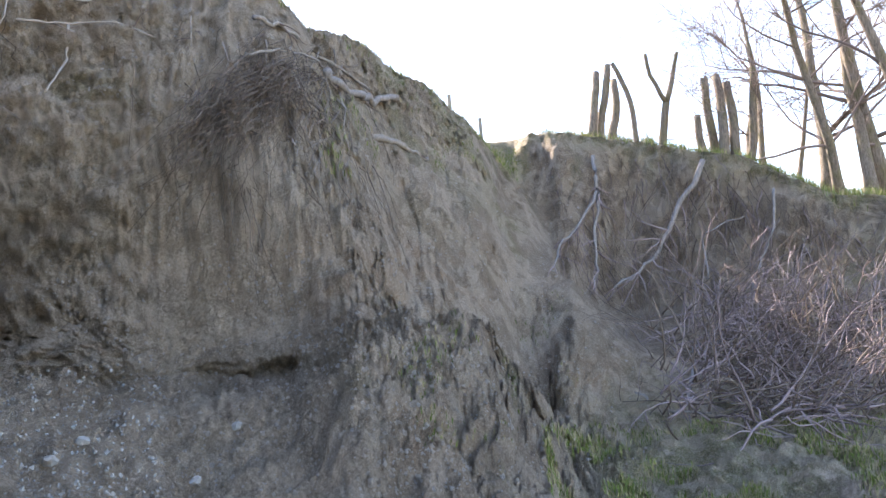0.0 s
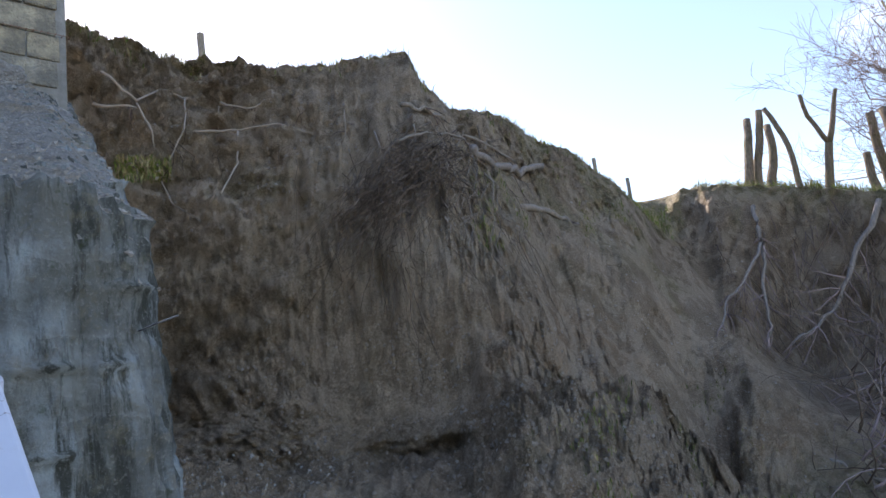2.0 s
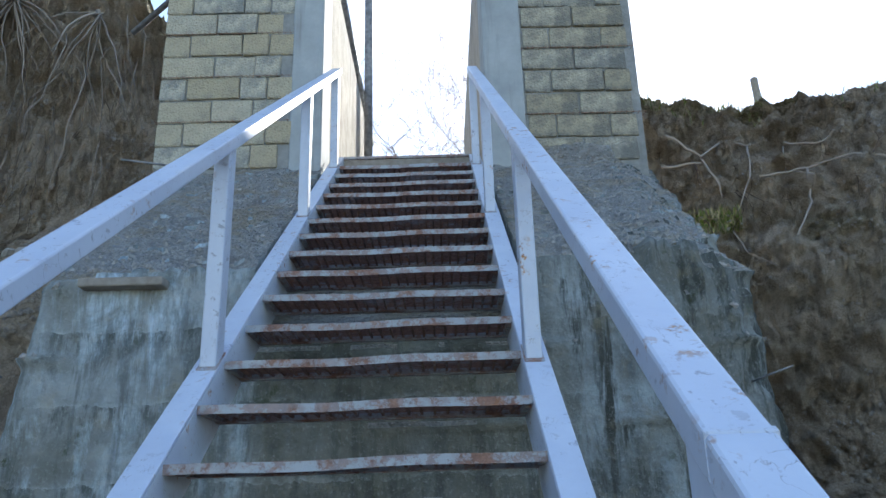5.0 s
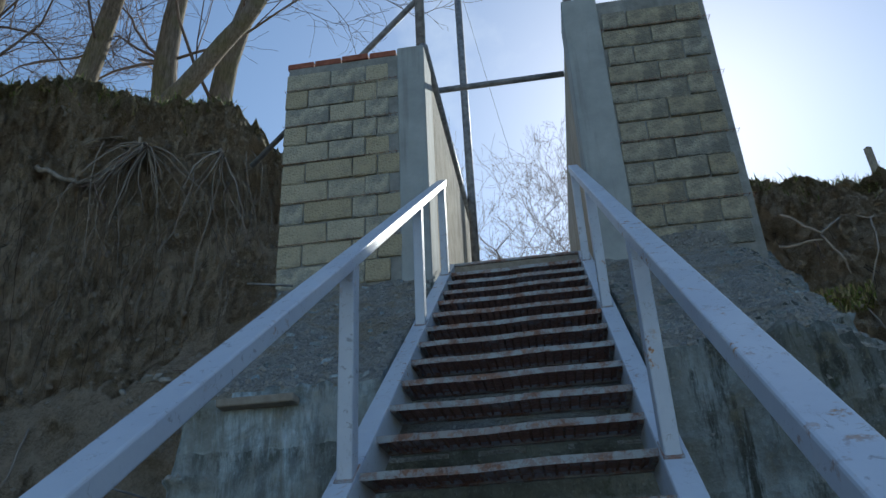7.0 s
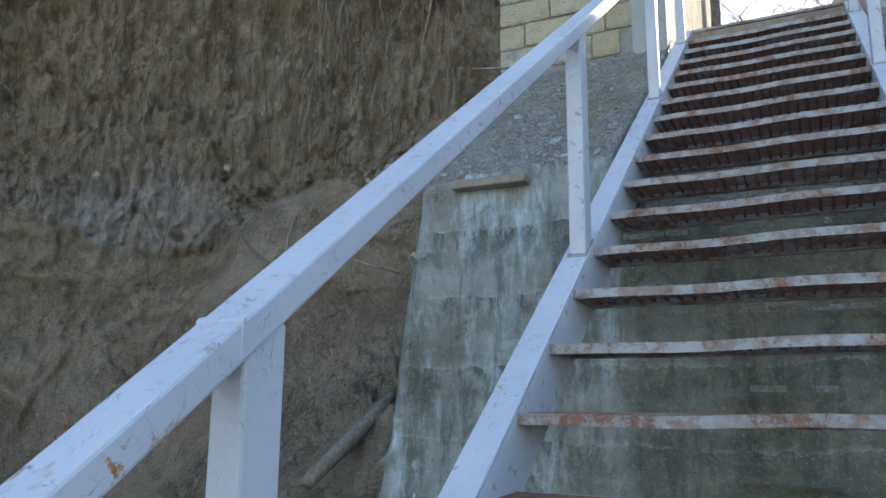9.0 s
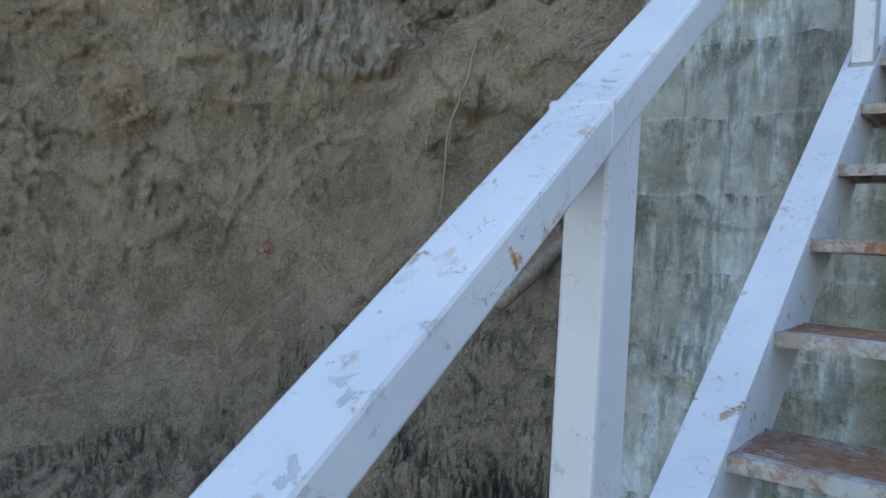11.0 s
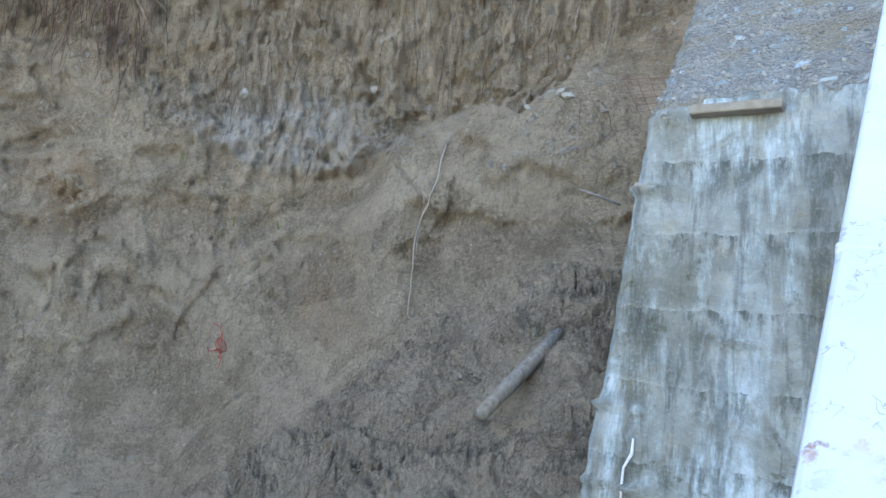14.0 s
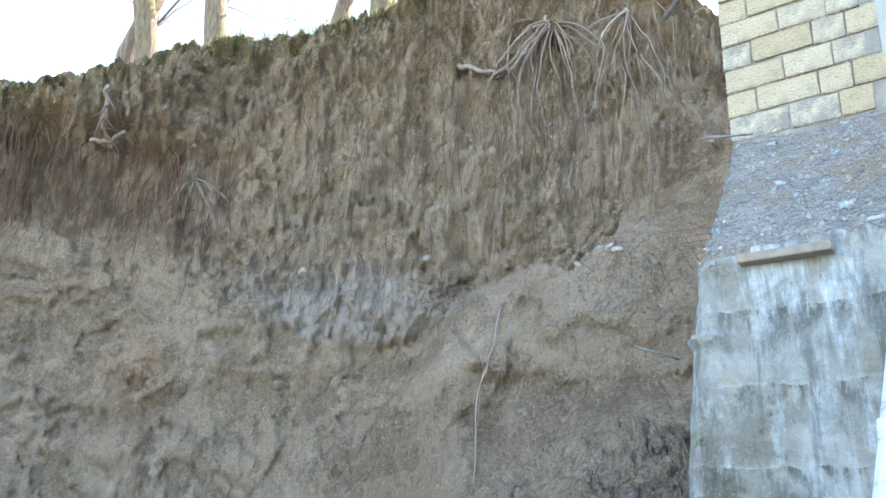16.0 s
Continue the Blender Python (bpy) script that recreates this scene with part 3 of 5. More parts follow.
    crown = smoothstep(S - far_side, 5.9, 6.5)
    shift = face * (0.20 * big + 0.12 * mid * (1 - 0.75 * apron))
    shift = shift + face * flute * (0.18 * col + 0.045 * left * upper + 0.10 * spur + 0.06 * (1 - fan))
    shift = shift + face * fine_fl * (0.085 * col + 0.03 * left * upper + 0.06 * spur + 0.02)
    shift = shift + face * slump * (0.30 * rough + 0.02 * apron)
    shift = shift + clod * (0.13 * crown + 0.075 * left * upper + 0.03) * face * (1 - 0.6 * col) * (1 - 0.7 * fan)
    shift = shift + grit * (0.035 + 0.02 * rough) * face * (1 - 0.5 * apron)
    step = smoothstep(fractal(q3 * 0.9, 61, 5, 0.5), -0.04, 0.04)      # slabs that have let go
    blocks = smoothstep(fractal(np.stack([arc * 1.9 + 0.6 * mid, z * 1.5, dist], -1), 83, 6, 0.62), -0.04, 0.04) + 0.6 * smoothstep(fractal(np.stack([arc * 4.5, z * 3.4, dist * 2], -1), 87, 5, 0.62), -0.05, 0.05)
    shift = shift + left * upper * 0.09 * blocks * face + (rough * 0.09 + 0.05 * col + 0.06 * spur * (1 - far_side)) * blocks * face
    shift = shift + apron * (0.10 * step + 0.015 * clod + 0.02 * smoothstep(fractal(q3 * 2.4, 63, 5, 0.55), -0.06, 0.06)) * face
    lobe = fractal(np.stack([arc * 0.9 + z * 0.9, z * 1.5 - arc * 0.55, dist * 0.4], -1), 141, 5, 0.5)
    slide = smoothstep(lobe, -0.015, 0.015) + 0.7 * smoothstep(lobe, 0.16, 0.19) + 0.7 * smoothstep(lobe, -0.2, -0.17)      # slipped sheets with sharp upper edges
    shift = shift + 0.07 * apron * slide * face * (1 - fan)
    shift = shift + face * (0.20 * fan - 0.13 * scar + 0.05 * left * upper * (1 - smoothstep(el - ridge_el, 0.5, 5.0)))
    pits = smoothstep(fractal(np.stack([arc * 4.2, z * 2.6, dist], -1), 211, 4, 0.6), 0.30, 0.40)
    shift = shift - face * pits * (0.045 * left * upper + 0.05 * rough + 0.03 * col + 0.02 * apron * (1 - fan))
    drape = fractal(np.stack([arc * 7.0 + warp, z * 0.55, dist * 0.3], -1), 221, 4, 0.65, True)
    shift = shift + face * drape * (0.025 * left * upper + 0.04 * col)
    over = smoothstep(el, 22.0, 23.5) * bump_at(A, el, -63, 24, 9, 6)
    shift = shift + 0.45 * over * face                            # the rooted turf hangs over a hollow
    shift = shift - 0.30 * bump_at(A, el, 20.5, 6.0, 3.0, 4.0) * rough
    def seams(p, seed, width, octs=5):
        """Thin crooked lines, 1 on the line."""
        return 1 - smoothstep(np.abs(fractal(p, seed, octs, 0.62)), 0.0, width)

    patch = smoothstep(fractal(q3 * 0.8, 95, 3), -0.15, 0.2)
    up = np.stack([arc * 3.0, z * 0.9, dist * 0.6], -1)
    crack = seams(up, 101, 0.07) * (0.45 * left * upper + 0.5 * col + 0.2 * spur)
    crack = crack + seams(np.stack([arc * 2.2 + z, z * 2.6 - arc, dist], -1), 107, 0.07) * (0.9 * rough + 0.12 * apron * (1 - fan) + 0.2 * spur * (1 - far_side))
    shift = shift - 0.10 * crack * patch * face
    hole = smoothstep(fractal(q3 * 3.3, 111, 4, 0.6), 0.36, 0.46)
    shift = shift - 0.09 * hole * face * (0.03 * apron + 0.4 * rough + 0.45 * left * upper + 0.25 * spur)
    bend = el - (-1.0 - 1.5 * (A - 53.5)) + 1.6 * big
    gully = np.exp(-(bend / 1.5) ** 2) * smoothstep(A, 51.5, 54) * (1 - smoothstep(A, 60, 62)) * (S < 5.2)
    shift = shift - 0.55 * gully
    shift = shift - 0.55 * bump_at(A, el + 1.2 * mid, 37, -3.6, 5.5, 1.2) - 0.18 * bump_at(A, el, 30, -2.4, 5, 0.8)
    talus = smoothstep(S, 0.6, 1.2) * np.where(A < 0, 1 - smoothstep(S, 1.85, 2.15), 1 - smoothstep(S, 2.6, 3.6))
    lump = fractal(q3 * 4.2, 67, 4, 0.6, True)
    skew = np.stack([q3[..., 0] * 1.6 + q3[..., 2] * 1.2, q3[..., 1] * 3.0, q3[..., 2] * 3.6 - q3[..., 0] * 2.2], -1)
    scarp = fractal(skew, 121, 5, 0.65)
    z = z + talus * (1 - 0.75 * heap) * (0.07 * mid + 0.045 * smoothstep(scarp, -0.04, 0.04) + 0.03 * smoothstep(scarp, 0.17, 0.22) + 0.05 * lump + 0.03 * grit - 0.03 * smoothstep(fractal(q3 * 3.0, 127, 4, 0.62), 0.30, 0.42))
    plates = fractal(np.stack([(el - 0.62 * A) * 0.75 + 0.5 * mid, (A + 0.62 * el) * 0.24, 0 * A], -1), 231, 5, 0.62)      # slabs slipped along the heap
    z = z + heap * smoothstep(S, 0.6, 1.2) * (1 - smoothstep(S, 2.0, 2.6)) * (0.075 * smoothstep(plates, -0.015, 0.015) + 0.06 * smoothstep(plates, 0.15, 0.175) - 0.05 * smoothstep(plates, -0.17, -0.22) - 0.05 * smoothstep(fractal(q3 * 2.4, 241, 4, 0.6), 0.28, 0.36))
    gaps = sum(1 - smoothstep(np.abs(plates - lv), 0.012, 0.045) for lv in (-0.22, -0.02, 0.17))
    z = z - 0.13 * heap * gaps * smoothstep(S, 0.6, 1.2) * (1 - smoothstep(S, 2.0, 2.6)) * smoothstep(fractal(q3 * 1.7, 251, 3), -0.25, 0.1)
    mound = spur * (1 - smoothstep(A, 60, 66)) * smoothstep(S, 1.4, 2.4) * (1 - smoothstep(S, 5, 5.6))
    z = z + mound * (0.08 * clod + 0.14 * mid + 0.10 * smoothstep(scarp, -0.05, 0.05) + 0.05 * lump - 0.05 * smoothstep(fractal(q3 * 2.6, 131, 4, 0.62), 0.30, 0.42)) + (0.16 * clod + 0.14 * mid) * bump_at(A, el, 40, -6, 9, 5)
    flat = smoothstep(A, 58, 64) * (1 - smoothstep(S, 3.5, 5))
    z = z + flat * (0.22 * mid + 0.06 * clod) * smoothstep(S, 0.7, 1.3)
    lipn = fractal(np.stack([arc * 1.1, arc * 0 + 2, arc * 0], -1), 57, 5, 0.6)
    lip = np.exp(-((S - lip_at - 0.1) / 0.35) ** 2)
    z = z + (0.12 * lipn + 0.04 * clod) * np.exp(-((S - lip_at - 0.2) / 0.7) ** 2)
    z = z + 0.35 * (bump_at(A, S, 47, 7.3, 2.6, 0.7) + 0.7 * bump_at(A, S, 51.9, 7.2, 1.5, 0.6))
    shift = shift + 0.16 * lip * (A < 41) * (0.6 + 0.8 * lipn) + 0.25 * lip * far_side * (0.6 + lipn)
    hid = 1 - smoothstep(np.abs(A - 0.5), 9, 14)
    shift = shift * (1 - hid)
    keep = smoothstep(dist, 1.2, 3.0)
    dist = dist - shift * keep
    el = np.degrees(np.arctan2(z + 0.16, dist))
    hx, hy = hub(A)
    X = hx + np.sin(rad) * dist
    Y = hy + np.cos(rad) * dist
    n_a, n_s = X.shape
    verts = np.stack([X, Y, z], -1).reshape(-1, 3)
    # the sheet goes on to the horizon, and closes below the stair foot
    far = []
    for r, dz in ((60, 0.3), (200, 0.0), (1500, -3.0)):
        last = z[:, -1]
        far.append(np.stack([HUB.x + np.sin(rad[:, 0]) * r, HUB.y + np.cos(rad[:, 0]) * r, last + dz], -1))
    ring = np.concatenate([np.stack([X, Y, z], -1)] + [q[:, None] for q in far], 1)
    n_s = ring.shape[1]
    verts = ring.reshape(-1, 3)
    idx = np.arange(n_a * n_s).reshape(n_a, n_s)
    nxt = np.roll(idx, -1, 0)
    faces = np.stack([idx[:, :-1], nxt[:, :-1], nxt[:, 1:], idx[:, 1:]], -1).reshape(-1, 4)
    me = bpy.data.meshes.new("ground")
    me.vertices.add(len(verts) + 1)
    allv = np.concatenate([verts, [[HUB.x, HUB.y, -2.95]]])
    me.vertices.foreach_set("co", allv.ravel())
    hubi = len(verts)
    tri = np.stack([idx[:, 0], np.full(n_a, hubi), nxt[:, 0]], -1)
    loops = np.concatenate([faces.ravel(), tri.ravel()])
    me.loops.add(len(loops))
    me.loops.foreach_set("vertex_index", loops)
    me.polygons.add(len(faces) + len(tri))
    starts = np.concatenate([np.arange(len(faces)) * 4, len(faces) * 4 + np.arange(len(tri)) * 3])
    me.polygons.foreach_set("loop_start", starts)
    me.polygons.foreach_set("use_smooth", np.ones(len(starts), bool))
    me.update(calc_edges=True)
    me.validate()

    # kinds of soil; dark also paints shade into gully, hollow, pits and slopes
    pad = lambda m: np.concatenate([np.concatenate([m, np.repeat(m[:, -1:], 3, 1)], 1).ravel(), [0.0]])
    nz = fractal(q3 * 1.6, 71, 4)
    grass = smoothstep(S - lip_at + 0.25 * nz, -0.30, -0.05)
    grass = np.clip(grass + 0.95 * flat * smoothstep(S, 0.9, 1.3) * smoothstep(nz, -0.35, -0.1), 0, 1)
    grass = np.clip(grass + 0.8 * spur * (1 - far_side) * smoothstep(S, 5.2, 6.5) * smoothstep(nz, -0.1, 0.2), 0, 1)
    grass = np.clip(grass + 0.4 * smoothstep(nz, 0.22, 0.4) * mound, 0, 1)
    grass = np.clip(grass + bump_at(A, el, 19.3, 18.8, 2.2, 1.0) + 0.6 * bump_at(A, el, 27, 17.5, 3, 1.0) * (nz > 0.1), 0, 1)
    grass = np.clip(grass + 0.6 * smoothstep(A, 72, 78) * smoothstep(S, 4, 6) * (1 - smoothstep(S, 7.3, 7.8)) * (nz > 0.0), 0, 1)
    gravel = smoothstep(A, 8, 14) * (1 - smoothstep(A + 1.6 * el, 10, 20)) * smoothstep(S, 0.4, 1) * (1 - smoothstep(S, 3.4, 4.3))
    gravel = np.clip(gravel + 0.08 * talus * left, 0, 1)
    top = smoothstep(S - far_side + 0.4 * nz, 6.1, 6.6) * (1 - smoothstep(S - lip_at, 0.0, 0.2)) * (1 - 0.55 * left)
    top = np.clip(top + 0.9 * far_side * smoothstep(S, 6.6, 7.3) * (1 - grass), 0, 1)
    clay = left * upper * np.clip(1.5 * bump_at(A, el, -45, 12.8, 6.5, 2.8) + 1.2 * bump_at(A, el, -42.3, 14.8, 1.0, 1.0), 0, 1)
    ochre = np.clip(1.3 * bump_at(A, el, -59.4, 7.3, 2.0, 2.8) + bump_at(A, el, -40.5, -0.2, 3.0, 2.2) + 0.8 * bump_at(A, el, 51, 3.5, 6, 4.5) + 0.5 * bump_at(A, el, 44, 3, 5, 3) + 0.6 * bump_at(A, el, 61, -5, 4, 3)
                    + 0.6 * bump_at(A, el, 50, -8, 4, 3) + 0.4 * bump_at(A, el, -46, 22, 3, 1.5), 0, 1)
    # recesses and the slopes facing away from the sun get painted shade here
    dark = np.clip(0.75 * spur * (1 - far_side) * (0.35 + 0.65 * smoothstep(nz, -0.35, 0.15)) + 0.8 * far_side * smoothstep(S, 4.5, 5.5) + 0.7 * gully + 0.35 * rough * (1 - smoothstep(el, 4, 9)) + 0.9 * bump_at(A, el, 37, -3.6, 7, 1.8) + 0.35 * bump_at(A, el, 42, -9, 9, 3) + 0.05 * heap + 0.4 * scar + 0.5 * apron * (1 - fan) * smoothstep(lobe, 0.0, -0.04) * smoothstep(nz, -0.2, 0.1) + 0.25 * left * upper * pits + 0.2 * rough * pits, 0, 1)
    dry = np.clip(0.45 * bump_at(A, el, 47, -1.2, 3, 1.0) + 0.85 * rough * smoothstep(el, 4, 8) * (1 - smoothstep(el, 17, 20)) + 0.8 * left * upper * smoothstep(el, 17, 21)
                  + 0.3 * col * smoothstep(el, 1, 5) + 0.5 * apron * (1 - fan) * (1 - heap) * smoothstep(lobe, -0.01, 0.03) + 0.55 * fan * (1 - heap) * (1 - scar), 0, 1)
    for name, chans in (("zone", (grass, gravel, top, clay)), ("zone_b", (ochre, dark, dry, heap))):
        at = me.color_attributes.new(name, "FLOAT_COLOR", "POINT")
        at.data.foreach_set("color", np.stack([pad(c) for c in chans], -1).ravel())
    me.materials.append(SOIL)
    ob = tagged(new("ground", me), "bare eroded loess cliff and earth slopes with turf on top", "ground", kind="structure")
    return ob


ground = build_ground()
from mathutils.bvhtree import BVHTree

GROUND_TREE = BVHTree.FromPolygons([v.co for v in ground.data.vertices], [tuple(p.vertices) for p in ground.data.polygons])


def toward(az, el, reach=60):
    """The place on the ground sheet in this direction from the stair."""
    a, e = radians(az), radians(el)
    way = Vector((math.sin(a) * math.cos(e), math.cos(a) * math.cos(e), math.sin(e)))
    hx, hy = hub(az)
    eye = Vector((float(hx), float(hy), -0.16))
    p, n, _, _ = GROUND_TREE.ray_cast(eye, way, reach)
    return (p, n) if p else (None, None)


def out(az, el, d):
    """The place at the level distance d in this direction."""
    hx, hy = hub(az)
    a = radians(az)
    return Vector((float(hx) + math.sin(a) * d, float(hy) + math.cos(a) * d, -0.16 + d * math.tan(radians(el))))


def below(x, y):
    """The ground under a place in the plan."""
    p, n, _, _ = GROUND_TREE.ray_cast(Vector((x, y, 30)), Vector((0, 0, -1)))
    return (p, n) if p else (Vector((x, y, 0)), Vector((0, 0, 1)))


# ---- the concrete base below the stair head ----
def displaced_solid(name, verts, faces, bevels, voxel, amount, material, label, seed):
    bm = bmesh.new()
    vs = [bm.verts.new(v) for v in verts]
    for f in faces:
        bm.faces.new([vs[i] for i in f])
    bmesh.ops.recalc_face_normals(bm, faces=bm.faces[:])
    for pair, off in bevels:
        want = [{tuple(round(c, 4) for c in verts[a]), tuple(round(c, 4) for c in verts[b])} for a, b in pair]
        es = [e for e in bm.edges if {tuple(round(c, 4) for c in v.co) for v in e.verts} in want]
        bmesh.ops.bevel(bm, geom=es, offset=off, segments=6, profile=0.5, affect="EDGES")
    me = bpy.data.meshes.new("coarse")
    bm.to_mesh(me)
    bm.free()
    tmp = new("coarse", me)
    mod = tmp.modifiers.new("remesh", "REMESH")
    mod.mode, mod.voxel_size = "VOXEL", voxel
    dg = bpy.context.evaluated_depsgraph_get()
    fine = bpy.data.meshes.new_from_object(tmp.evaluated_get(dg))
    bpy.data.objects.remove(tmp)
    n = len(fine.vertices)
    co = np.zeros(n * 3)
    no = np.zeros(n * 3)
    fine.vertices.foreach_get("co", co)
    fine.vertex_normals.foreach_get("vector", no)
    co, no = co.reshape(-1, 3), no.reshape(-1, 3)
    co2 = co + no * amount(co, no, seed)[:, None]
    slot = np.abs(co[:, 0]) < 0.6                               # the stair runs in a slot
    co2[slot, 2] = np.minimum(co2[slot, 2], 0.72 * co2[slot, 1] - 0.30 - 0.05 * np.abs(fractal(co[slot] * 4, 8, 2)))
    fine.vertices.foreach_set("co", co2.ravel())
    fine.polygons.foreach_set("use_smooth", np.ones(len(fine.polygons), bool))
    fine.materials.clear()
    for mt in material:
        fine.materials.append(mt)
    fine.update()
    fine.name = name
    ob = new(name, fine)
    return tagged(ob, label, "wall", kind="structure")


def concrete_relief(co, no, seed):
    z = co[:, 2]
    d = 0.022 * fractal(co * 5, seed, 5, 0.62) + 0.03 * fractal(co * 1.4, seed + 9, 3)
    upright = 1 - smoothstep(no[:, 2], 0.3, 0.6)
    # pour lines: a ragged lip every lift, with drips
    wob = z + 0.025 * fractal(co * 3, seed + 3, 3)
    ph = (wob - 0.86) / 0.33
    lip = np.exp(-(((ph - np.round(ph)) * 0.33) / 0.016) ** 2)
    brk = smoothstep(fractal(co * 2.6, seed + 5, 4, 0.6), -0.05, 0.3)
    d = d + upright * lip * brk * 0.042
    side = smoothstep(co[:, 0], 0.75, 1.3)                      # washed-out runnels on the shaded corner
    run = fractal(np.stack([co[:, 0] * 9, co[:, 1] * 9, z * 0.8], -1), seed + 7, 4, 0.6, True)
    d = d + upright * run * (0.016 + 0.11 * side)
    crumb = fractal(co * 16, seed + 13, 3, 0.6)
    d = d + (1 - upright) * 0.032 * crumb
    return d


V = [(-2.13, 1.12, -3.5), (1.98, 1.12, -3.5), (1.98, 7.6, -3.5), (-2.13, 7.6, -3.5),
     (-1.57, 1.31, 0.92), (1.57, 1.31, 0.99), (-1.88, 3.18, 2.30), (1.83, 3.18, 2.28), (-1.88, 7.6, 2.30), (1.83, 7.6, 2.28)]
F = [(0, 1, 2, 3), (0, 1, 5, 4), (4, 5, 7, 6), (6, 7, 9, 8), (2, 3, 8, 9), (0, 4, 6, 8, 3), (1, 5, 7, 9, 2)]
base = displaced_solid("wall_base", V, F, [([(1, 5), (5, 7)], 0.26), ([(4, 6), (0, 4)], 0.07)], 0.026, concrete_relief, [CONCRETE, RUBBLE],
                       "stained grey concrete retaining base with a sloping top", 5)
for poly in base.data.polygons:
    q = poly.center
    if poly.normal.z > 0.42 and q.y > 1.26 and (q.z > 0.72 * (q.y - 1.3) + 0.72 or abs(q.x) < 0.6):
        poly.material_index = 1


# the small board cast into the front, above the white leak stain
plate = part("concrete_shelf", box((-1.383, 1.215, 0.84), (-1.003, 1.42, 0.882), 0.008), TIMBER)
tagged(plate, "narrow grey board shelf sticking out of the concrete wall", "shelf")


# ---- walls beside the stair head ----
def pier(sign):
    """One flanking wall: block front, cement corner, long rendered inner face. sign -1 or 1."""
    s = sign
    xi, xc, xo = 0.62 * s, (0.86 if s < 0 else 0.92) * s, (1.87 if s < 0 else 1.82) * s
    top = 4.46 if s < 0 else 4.72
    wall = empty("wall_left" if s < 0 else "wall_right", (xo, 3.2, 2.2))
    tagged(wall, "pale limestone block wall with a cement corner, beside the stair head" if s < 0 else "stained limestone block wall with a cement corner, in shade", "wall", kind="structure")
    inv = Matrix.Translation((-xo, -3.2, -2.2))
    sx = lambda a, b: (min(a, b), max(a, b))
    x0, x1 = sx(xo - 0.015 * s, xc)
    core = part("mortar_core", box((x0, 3.124, 2.12), (x1, 3.5, top), 0.0, inv), MORTAR, wall, "grey mortar behind the blocks")
    x0, x1 = sx(xi, xc)
    bm = box((x0, 3.10, 2.12), (x1, 3.5, top + 0.06), 0.012, inv)
    part("corner_column", bm, PLASTER, wall, "smooth grey cement corner")
    x0, x1 = sx(xi + 0.012 * s, xi + 0.24 * s)
    part("inner_wall", box((x0, 3.5, 2.12), (x1, 7.5, top), 0.01, inv), RENDER, wall, "rough rendered inner wall catching the sun")
    # blocks
    rng = random.Random(11 + s)
    shapes = []
    for w in (0.395, 0.195, 0.30):
        vs = []
        bm = bmesh.new()
        add_box(bm, (0, -0.02, 0), (w, 0.06, 0.178))
        bmesh.ops.bevel(bm, geom=bm.edges[:], offset=0.006, segments=1, affect="EDGES")
        for v in bm.verts:
            v.co += Vector((rng.uniform(-1, 1), rng.uniform(-1, 1), rng.uniform(-1, 1))) * 0.004
        me = bpy.data.meshes.new("block")
        bm.to_mesh(me)
        bm.free()
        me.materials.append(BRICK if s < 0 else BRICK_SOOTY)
        shapes.append((w, me))
    rows = int((top - 2.28) / 0.192)
    lo, hi = sx(xo, xc)
    for r in range(rows):
        x = lo + (0.004 if s < 0 else rng.uniform(-0.01, 0.05))
        z = 2.28 + r * 0.192
        first = True
        while x < hi - 0.12:
            room = hi - x
            w, me = shapes[0]
            if (first and r % 2) or room < 0.40:
                w, me = shapes[1]
            elif room < 0.60 and room > 0.5:
                w, me = shapes[2]
            first = False
            if w > room + 0.02:
                break
            b = new("brick", me)
            b.parent = wall
            b.matrix_basis = inv @ Matrix.Translation((x, 3.128 + rng.uniform(-0.012, 0.008), z + rng.uniform(-0.003, 0.003))) @ pose(0, 0, 0, rng.uniform(-.6, .6), rng.uniform(-.5, .5), rng.uniform(-1, 1))
            x += w + 0.014
    if s > 0:
        n_x, n_z = 46, 18
        v, f = [], []
        for i in range(n_x + 1):
            for j in range(n_z + 1):
                x, z = 0.90 + 0.74 * i / n_x, 2.14 + 0.32 * j / n_z
                edge = min(1.0, 6 * (n_x - i) / n_x) * min(1.0, 4 * (n_z - j) / n_z)
                w = noise.noise(Vector((x * 7, z * 7, 0))) + 0.6 * noise.noise(Vector((x * 23, z * 23, 4)))
                v.append(inv @ Vector((x, 3.135 - edge * (0.045 + 0.014 * w), z + 0.03 * noise.noise(Vector((x * 5, 7, 0))))))
        for i in range(n_x):
            for j in range(n_z):
                k = i * (n_z + 1) + j
                f.append((k, k + n_z + 1, k + n_z + 2, k + 1))
        mesh_object("cement_smear", v, f, RUBBLE, wall, "rough grey cement smeared over the lowest blocks", True)
    # reinforcing mesh left sticking out of some joints
    t = Tubes()
    for r in range(2, rows, 2 if s < 0 else 3):
        z = 2.28 + r * 0.192 - 0.007
        q = inv @ Vector((lo, 3.09, z)), inv @ Vector((hi, 3.09, z))
        t.add([q[0], q[1]], [0.0025, 0.0025], 4)
        x = lo
        while x < hi:
            t.add([inv @ Vector((x, 3.15, z)), inv @ Vector((x + rng.uniform(-.006, .006), 3.07, z + rng.uniform(-0.012, 0.006)))], [0.0025, 0.002], 4)
            x += 0.045
    t.make("wire_mesh", RUST_ROD, wall, "rusty reinforcing wire in the joints")
    if s < 0:
        x = lo
        while x < hi - 0.05:
            w = min(0.24, hi - x)
            part("red_brick", box((x, 3.11 + rng.uniform(-.01, .01), top), (x + w, 3.4, top + 0.06), 0.006, inv), RED_BRICK, wall)
            x += w + 0.012
    return wall


wall_left = pier(-1)
wall_right = pier(1)
